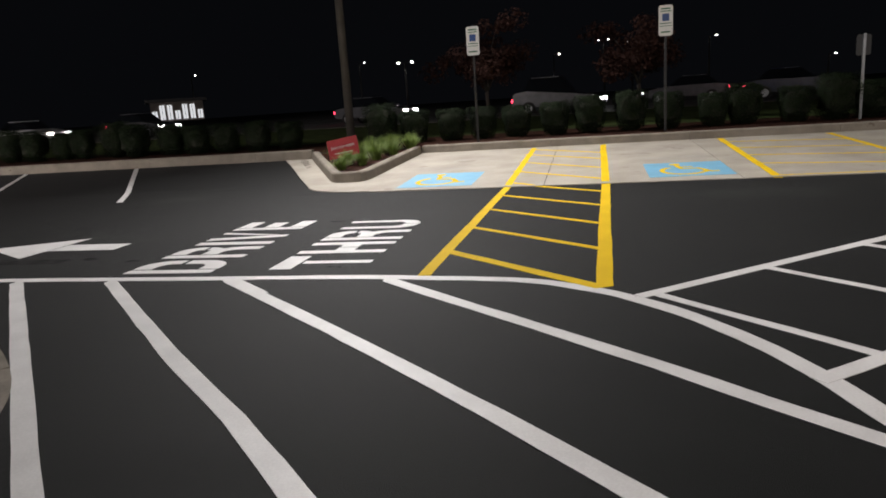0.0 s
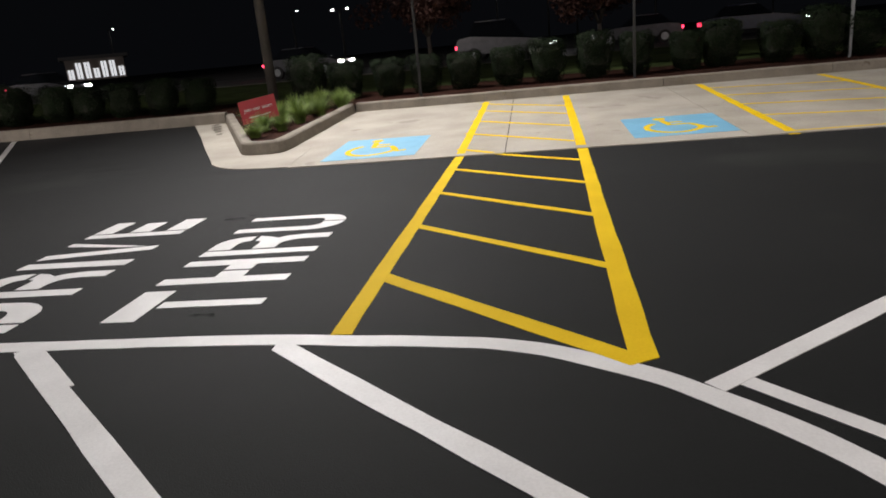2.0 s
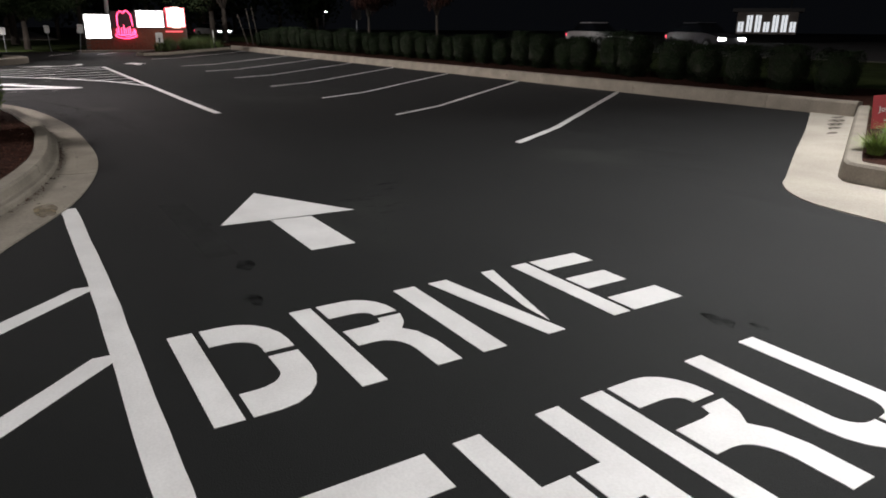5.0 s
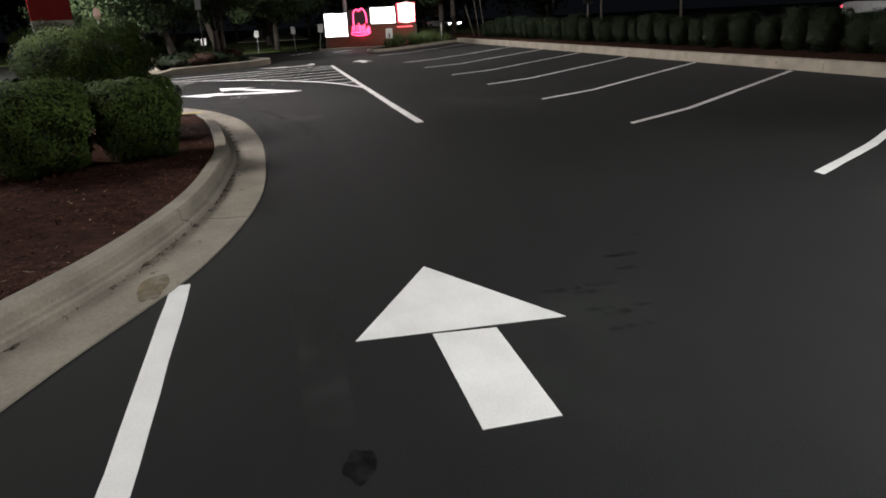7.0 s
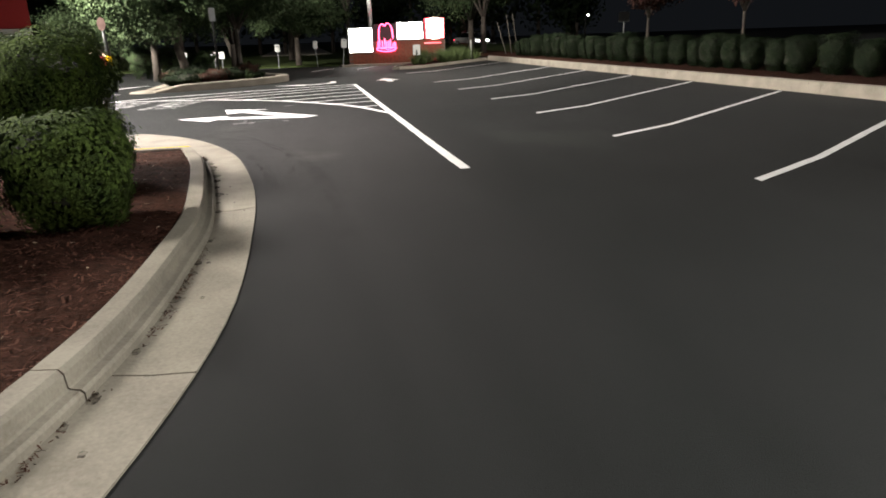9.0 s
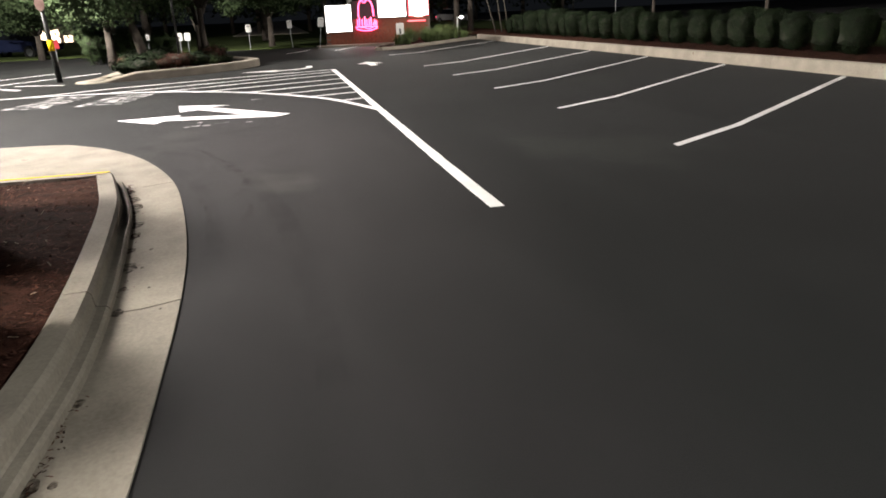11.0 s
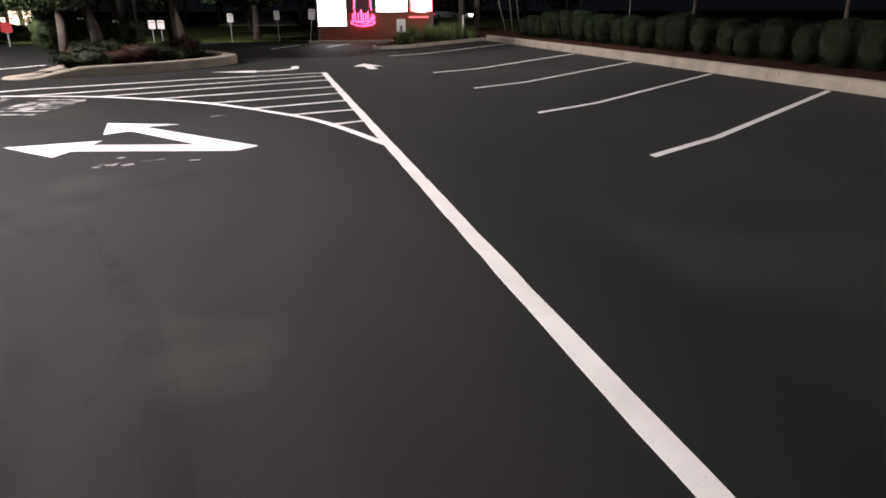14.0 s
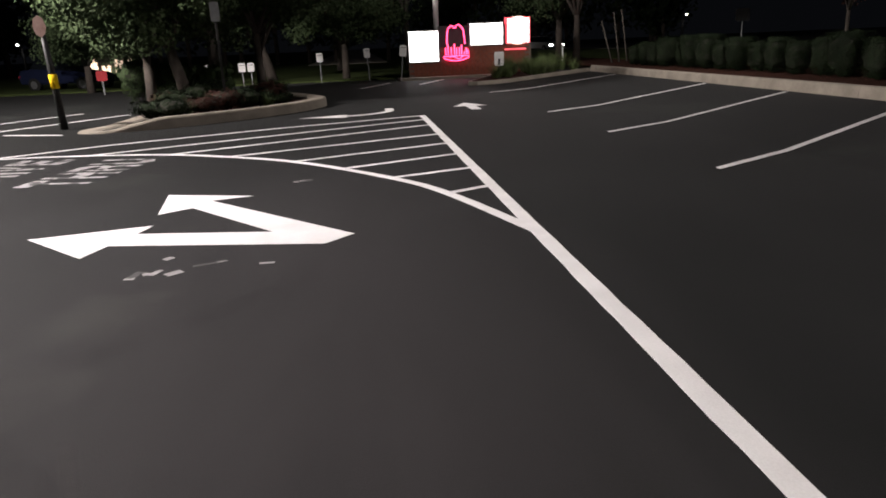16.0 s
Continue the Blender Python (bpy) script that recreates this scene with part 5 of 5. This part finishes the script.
# tree stakes and marker posts beside the sign bed
for y0, y1, h in ((17.9, 17.35, 1.75), (18.2, 17.87, 2.1), (18.55, 18.2, 2.2)):
    bm = bmesh.new()
    tube(bm, [(0, 0, -0.1), (0, y1 - y0, h)], [0.03, 0.025], 7)
    ob = tagged(part("wooden_stake", bm, POLE), "leaning weathered wooden stake", "stake", "stakes beside the hedge")
    ob.matrix_world = pose(-41.0, y0, 0.35)
bm = bmesh.new()
tube(bm, [(0, 0, -0.1), (0, 0, 0.95)], 0.04, 8)
tagged(part("marker_post", bm, SIGN), "short white marker post", "post").matrix_world = pose(-44.0, 16.6, 0.25)

# ---- lines of the far lanes ----
for pts in (((-38.1, 7.2), (-41.0, 8.4)), ((-39.0, 9.45), (-42.0, 10.75)), ((-27.0, 1.0), (-27.6, -0.4)), ((-31.4, 1.0), (-26.4, -2.2)), ((-32.6, -0.6), (-27.5, -3.6)), ((-26.0, 0.2), (-27.2, -0.9))):
    line_thing("lane_line", "narrow white lane line at the far end", [(pts, 0.1, 0)], WHITE, "far lane lines")
# remnants of old paint beside the forked arrow
for pts, w in (([(-16.92, 5.33), (-17.08, 5.36), (-17.0, 5.44)], 0.07), ([(-16.98, 5.46), (-17.1, 5.5)], 0.05), ([(-17.40, 5.46), (-17.36, 5.51)], 0.08), ([(-17.03, 5.59), (-16.97, 5.64)], 0.12), ([(-17.13, 5.72), (-17.17, 5.85), (-17.23, 5.94)], 0.045), ([(-17.08, 6.2), (-17.08, 6.31)], 0.035), ([(-20.2, 6.2), (-20.3, 6.4)], 0.1)):
    line_thing("paint_remnant", "scuffed remnant of old white paint", [(pts, w, 0)], WORN, "old paint remnants", 0.004)

# ---- street, cars and distance ----
bm = bmesh.new()
slab(bm, [(-300, 28.6), (300, 28.6), (300, 46), (-300, 46)], 0.0, 0.40)
ROADGREY = material("street_asphalt", (0.10, 0.10, 0.10), 0.85, dark=(0.07, 0.07, 0.07), scale=0.4, grain=60)
tagged(part("road_street", bm, ROADGREY), "worn grey asphalt street beyond the hedge", "road", kind="structure")


def car(x, y, z, turn, paint, label, van=0.0, lit=True):
    """A car with body, glasshouse, wheels and lit lamps; it heads along its own +x."""
    t = tagged(empty("car"), label, "car", "cars on the street")
    bm = bmesh.new()
    outline = [(-2.2, 0.35), (-2.25, 0.6), (-2.15, 0.88 + van * 0.5), (-1.5, 0.95 + van * 0.6), (0.9, 0.92), (1.7, 0.80), (2.2, 0.66), (2.25, 0.35)]
    for s in (-0.85, 0.85):
        bm.faces.new([bm.verts.new((px, s, pz)) for px, pz in outline])
    a, b = list(bm.faces)
    va, vb = list(a.verts), list(b.verts)
    for i in range(len(va)):
        j = (i + 1) % len(va)
        bm.faces.new((va[i], va[j], vb[j], vb[i]))
    bmesh.ops.recalc_face_normals(bm, faces=bm.faces[:])
    bmesh.ops.bevel(bm, geom=bm.edges[:], offset=0.06, segments=2, affect="EDGES")
    part("body", bm, paint, t)
    bm = bmesh.new()
    roof_z = 1.42 + van
    lo = [(-1.75, -0.76, 0.9), (0.85, -0.76, 0.9), (0.85, 0.76, 0.9), (-1.75, 0.76, 0.9)]
    hi = [(-1.15 - van * 0.5, -0.6, roof_z), (0.2, -0.6, roof_z), (0.2, 0.6, roof_z), (-1.15 - van * 0.5, 0.6, roof_z)]
    vl, vh = [bm.verts.new(p) for p in lo], [bm.verts.new(p) for p in hi]
    bm.faces.new(vh)
    for i in range(4):
        j = (i + 1) % 4
        bm.faces.new((vl[i], vl[j], vh[j], vh[i]))
    bmesh.ops.bevel(bm, geom=bm.edges[:], offset=0.04, segments=2, affect="EDGES")
    part("glasshouse", bm, GLASS, t)
    bm = bmesh.new()
    box(bm, -1.1 - van * 0.5, 0.15, -0.57, 0.57, roof_z - 0.01, roof_z + 0.03, 0.015)
    part("roof", bm, paint, t)
    for wx in (-1.35, 1.4):
        for wy in (-0.82, 0.82):
            bm = bmesh.new()
            tube(bm, [(wx, wy - 0.1, 0.32), (wx, wy + 0.1, 0.32)], 0.32, 18)
            wheel = part("wheel", bm, TYRE, t)
            bm = bmesh.new()
            tube(bm, [(wx, wy - 0.105, 0.32), (wx, wy + 0.105, 0.32)], 0.19, 14)
            part("rim", bm, STEEL, wheel)
    for wy in (-0.62, 0.62):
        bm = bmesh.new()
        box(bm, 2.16, 2.27, wy - 0.2, wy + 0.2, 0.55, 0.69, 0.02)
        part("headlight", bm, HEADLIGHT if lit else GLASS, t, "lit white headlight" if lit else "unlit headlight")
        bm = bmesh.new()
        box(bm, -2.27, -2.17, wy - 0.2, wy + 0.2, 0.62, 0.78, 0.02)
        part("tail_light", bm, TAIL if lit else RED, t, "lit red tail light" if lit else "unlit tail light")
    t.matrix_world = pose(x, y, z, 0, 0, turn)
    return t


car(-31.0, 36.5, 0.4, -8, CARWHITE, "white car with lit headlights on the street")
car(-24.0, 37.5, 0.4, -14, CARGREY, "grey car with lit lamps on the street")
car(-9.5, 38.0, 0.4, -12, CARGREY, "grey car with lit lamps passing on the street")
car(0.8, 36.0, 0.4, -10, CARGREY, "pale pickup-like van with lit lamps on the street", 0.35)
car(7.5, 41.0, 0.4, 172, CARGREY, "grey car with lit tail lights on the street")
car(12.0, 37.0, 0.4, -10, CARDARK, "dark car with lit headlights on the street")
car(-49.0, -7.0, 0.0, 70, CARDARK, "dark blue car parked beyond the verge", 0.2, False)
car(-80.0, 25.5, 0.3, 20, CARWHITE, "white car with lit headlights far along the street")


def street_lamp(x, y, z, heads, label):
    t = tagged(empty("street_lamp"), label, "street lamp", "street lamps")
    bm = bmesh.new()
    tube(bm, [(0, 0, 0), (0, 0, z)], [0.12, 0.07], 8)
    part("pole", bm, DARKSTEEL, t)
    for s in heads:
        bm = bmesh.new()
        tube(bm, [(0, 0, z - 0.05), (s * 0.6, 0, z + 0.02)], 0.035, 6)
        part("arm", bm, DARKSTEEL, t)
        bm = bmesh.new()
        bmesh.ops.create_icosphere(bm, subdivisions=2, radius=0.10, matrix=pose(s * 0.6, 0, z) @ Matrix.Diagonal((1.3, 0.9, 0.6, 1)))
        part("lamp_head", bm, LAMPGLOW, t, "lit lamp head")
    t.matrix_world = pose(x, y, 0)


street_lamp(-12.9, 58.4, 4.75, (-1, 1), "distant twin-headed street lamp, lit")
for x, y, z, h in ((-47.2, 81.5, 6.6, (1,)), (-22.9, 76.3, 6.1, (1,)), (4.3, 90.3, 7.4, (-1, 1)), (7.7, 90.2, 7.0, (-1, 1)), (13.3, 69.5, 5.6, (1,)), (-1.4, 80.3, 5.6, (1,)), (25.7, 76.8, 3.4, (1,)), (-67.3, -16.9, 2.6, (1,)), (-89.5, 27.7, 4.1, (1,)), (-71.0, -4.0, 3.2, (1,)), (-66.0, 33.0, 2.9, (1,))):
    street_lamp(x, y, z, h, "distant lit street lamp")


def lit_house(x, y, turn, w, h, mat, label, bays=7):
    """A far building with a roof, wall piers and lit windows between them."""
    t = tagged(empty("lit_building"), label, "building", "distant buildings")
    bm = bmesh.new()
    box(bm, -0.3, 6, -w / 2, w / 2, 0, h)
    wall = part("wall", bm, RENDERED, t)
    bm = bmesh.new()
    box(bm, -0.8, 6.4, -w / 2 - 0.5, w / 2 + 0.5, h, h + 0.35)
    part("roof", bm, DARKSTEEL, t)
    step = w / bays
    for i in range(bays):
        bm = bmesh.new()
        hh = h * (0.85 if i % 3 else 0.55)
        box(bm, -0.36, -0.31, -w / 2 + i * step + 0.15 * step, -w / 2 + (i + 0.82) * step, h * 0.1, hh)
        win = part("window", bm, mat, t, "lit shop window")
        bm = bmesh.new()
        box(bm, -0.42, -0.37, -w / 2 + i * step + 0.46 * step, -w / 2 + i * step + 0.52 * step, h * 0.1, hh)
        part("mullion", bm, DARKSTEEL, win)
    t.matrix_world = pose(x, y, 1.1 if y > 20 else -0.4, 0, 0, turn)


lit_house(-46.4, 76.2, 123, 6.0, 2.3, SHOPLIGHT, "distant white-lit shop front across the street")
lit_house(-84.5, -15.8, 180 + 15, 5.6, 2.0, SHOPWARM, "distant warm-lit shop front beyond the trees", 5)


def treeline(name, x0, y0, x1, y1, h, n, seed, label):
    """A far wood: many crowns of coarse leaves above a row of trunks."""
    top = tagged(empty(name), label, "wood", kind="structure")
    rng = np.random.default_rng(seed)
    pts, nrs = [], []
    verts, faces = [], []
    k = 34
    for i in range(k):
        t = (i + rng.uniform(-0.4, 0.4)) / k
        x, y = x0 + (x1 - x0) * t + rng.normal(0, 2), y0 + (y1 - y0) * t + rng.normal(0, 2)
        hh = h * rng.uniform(0.7, 1.15)
        bm = bmesh.new()
        tube(bm, [(x, y, -0.1), (x + rng.normal(0, 0.2), y, hh * 0.6)], [0.25, 0.14], 7)
        part("trunk", bm, BARK, top)
        d = rng.normal(0, 1, (n // k, 3))
        d /= np.linalg.norm(d, axis=1)[:, None]
        pts.append(np.array((x, y, hh * 0.58)) + d * rng.random((n // k, 1)) ** 0.4 * np.array((3.2, 3.2, hh * 0.45)))
        nrs.append(d)
    ob = new("crown", leaf_mesh("crown", np.concatenate(pts), np.concatenate(nrs), 0.42, seed, HEDGE))
    ob.parent = top
    ob["kind"] = "stuff"


treeline("backdrop_wood_west", -88, -48, -84, 44, 10, 20000, 301, "dark wood beyond the car park's end")
treeline("backdrop_wood_south", -66, -34, -30, -46, 9, 12000, 302, "dark trees beyond the far lot")
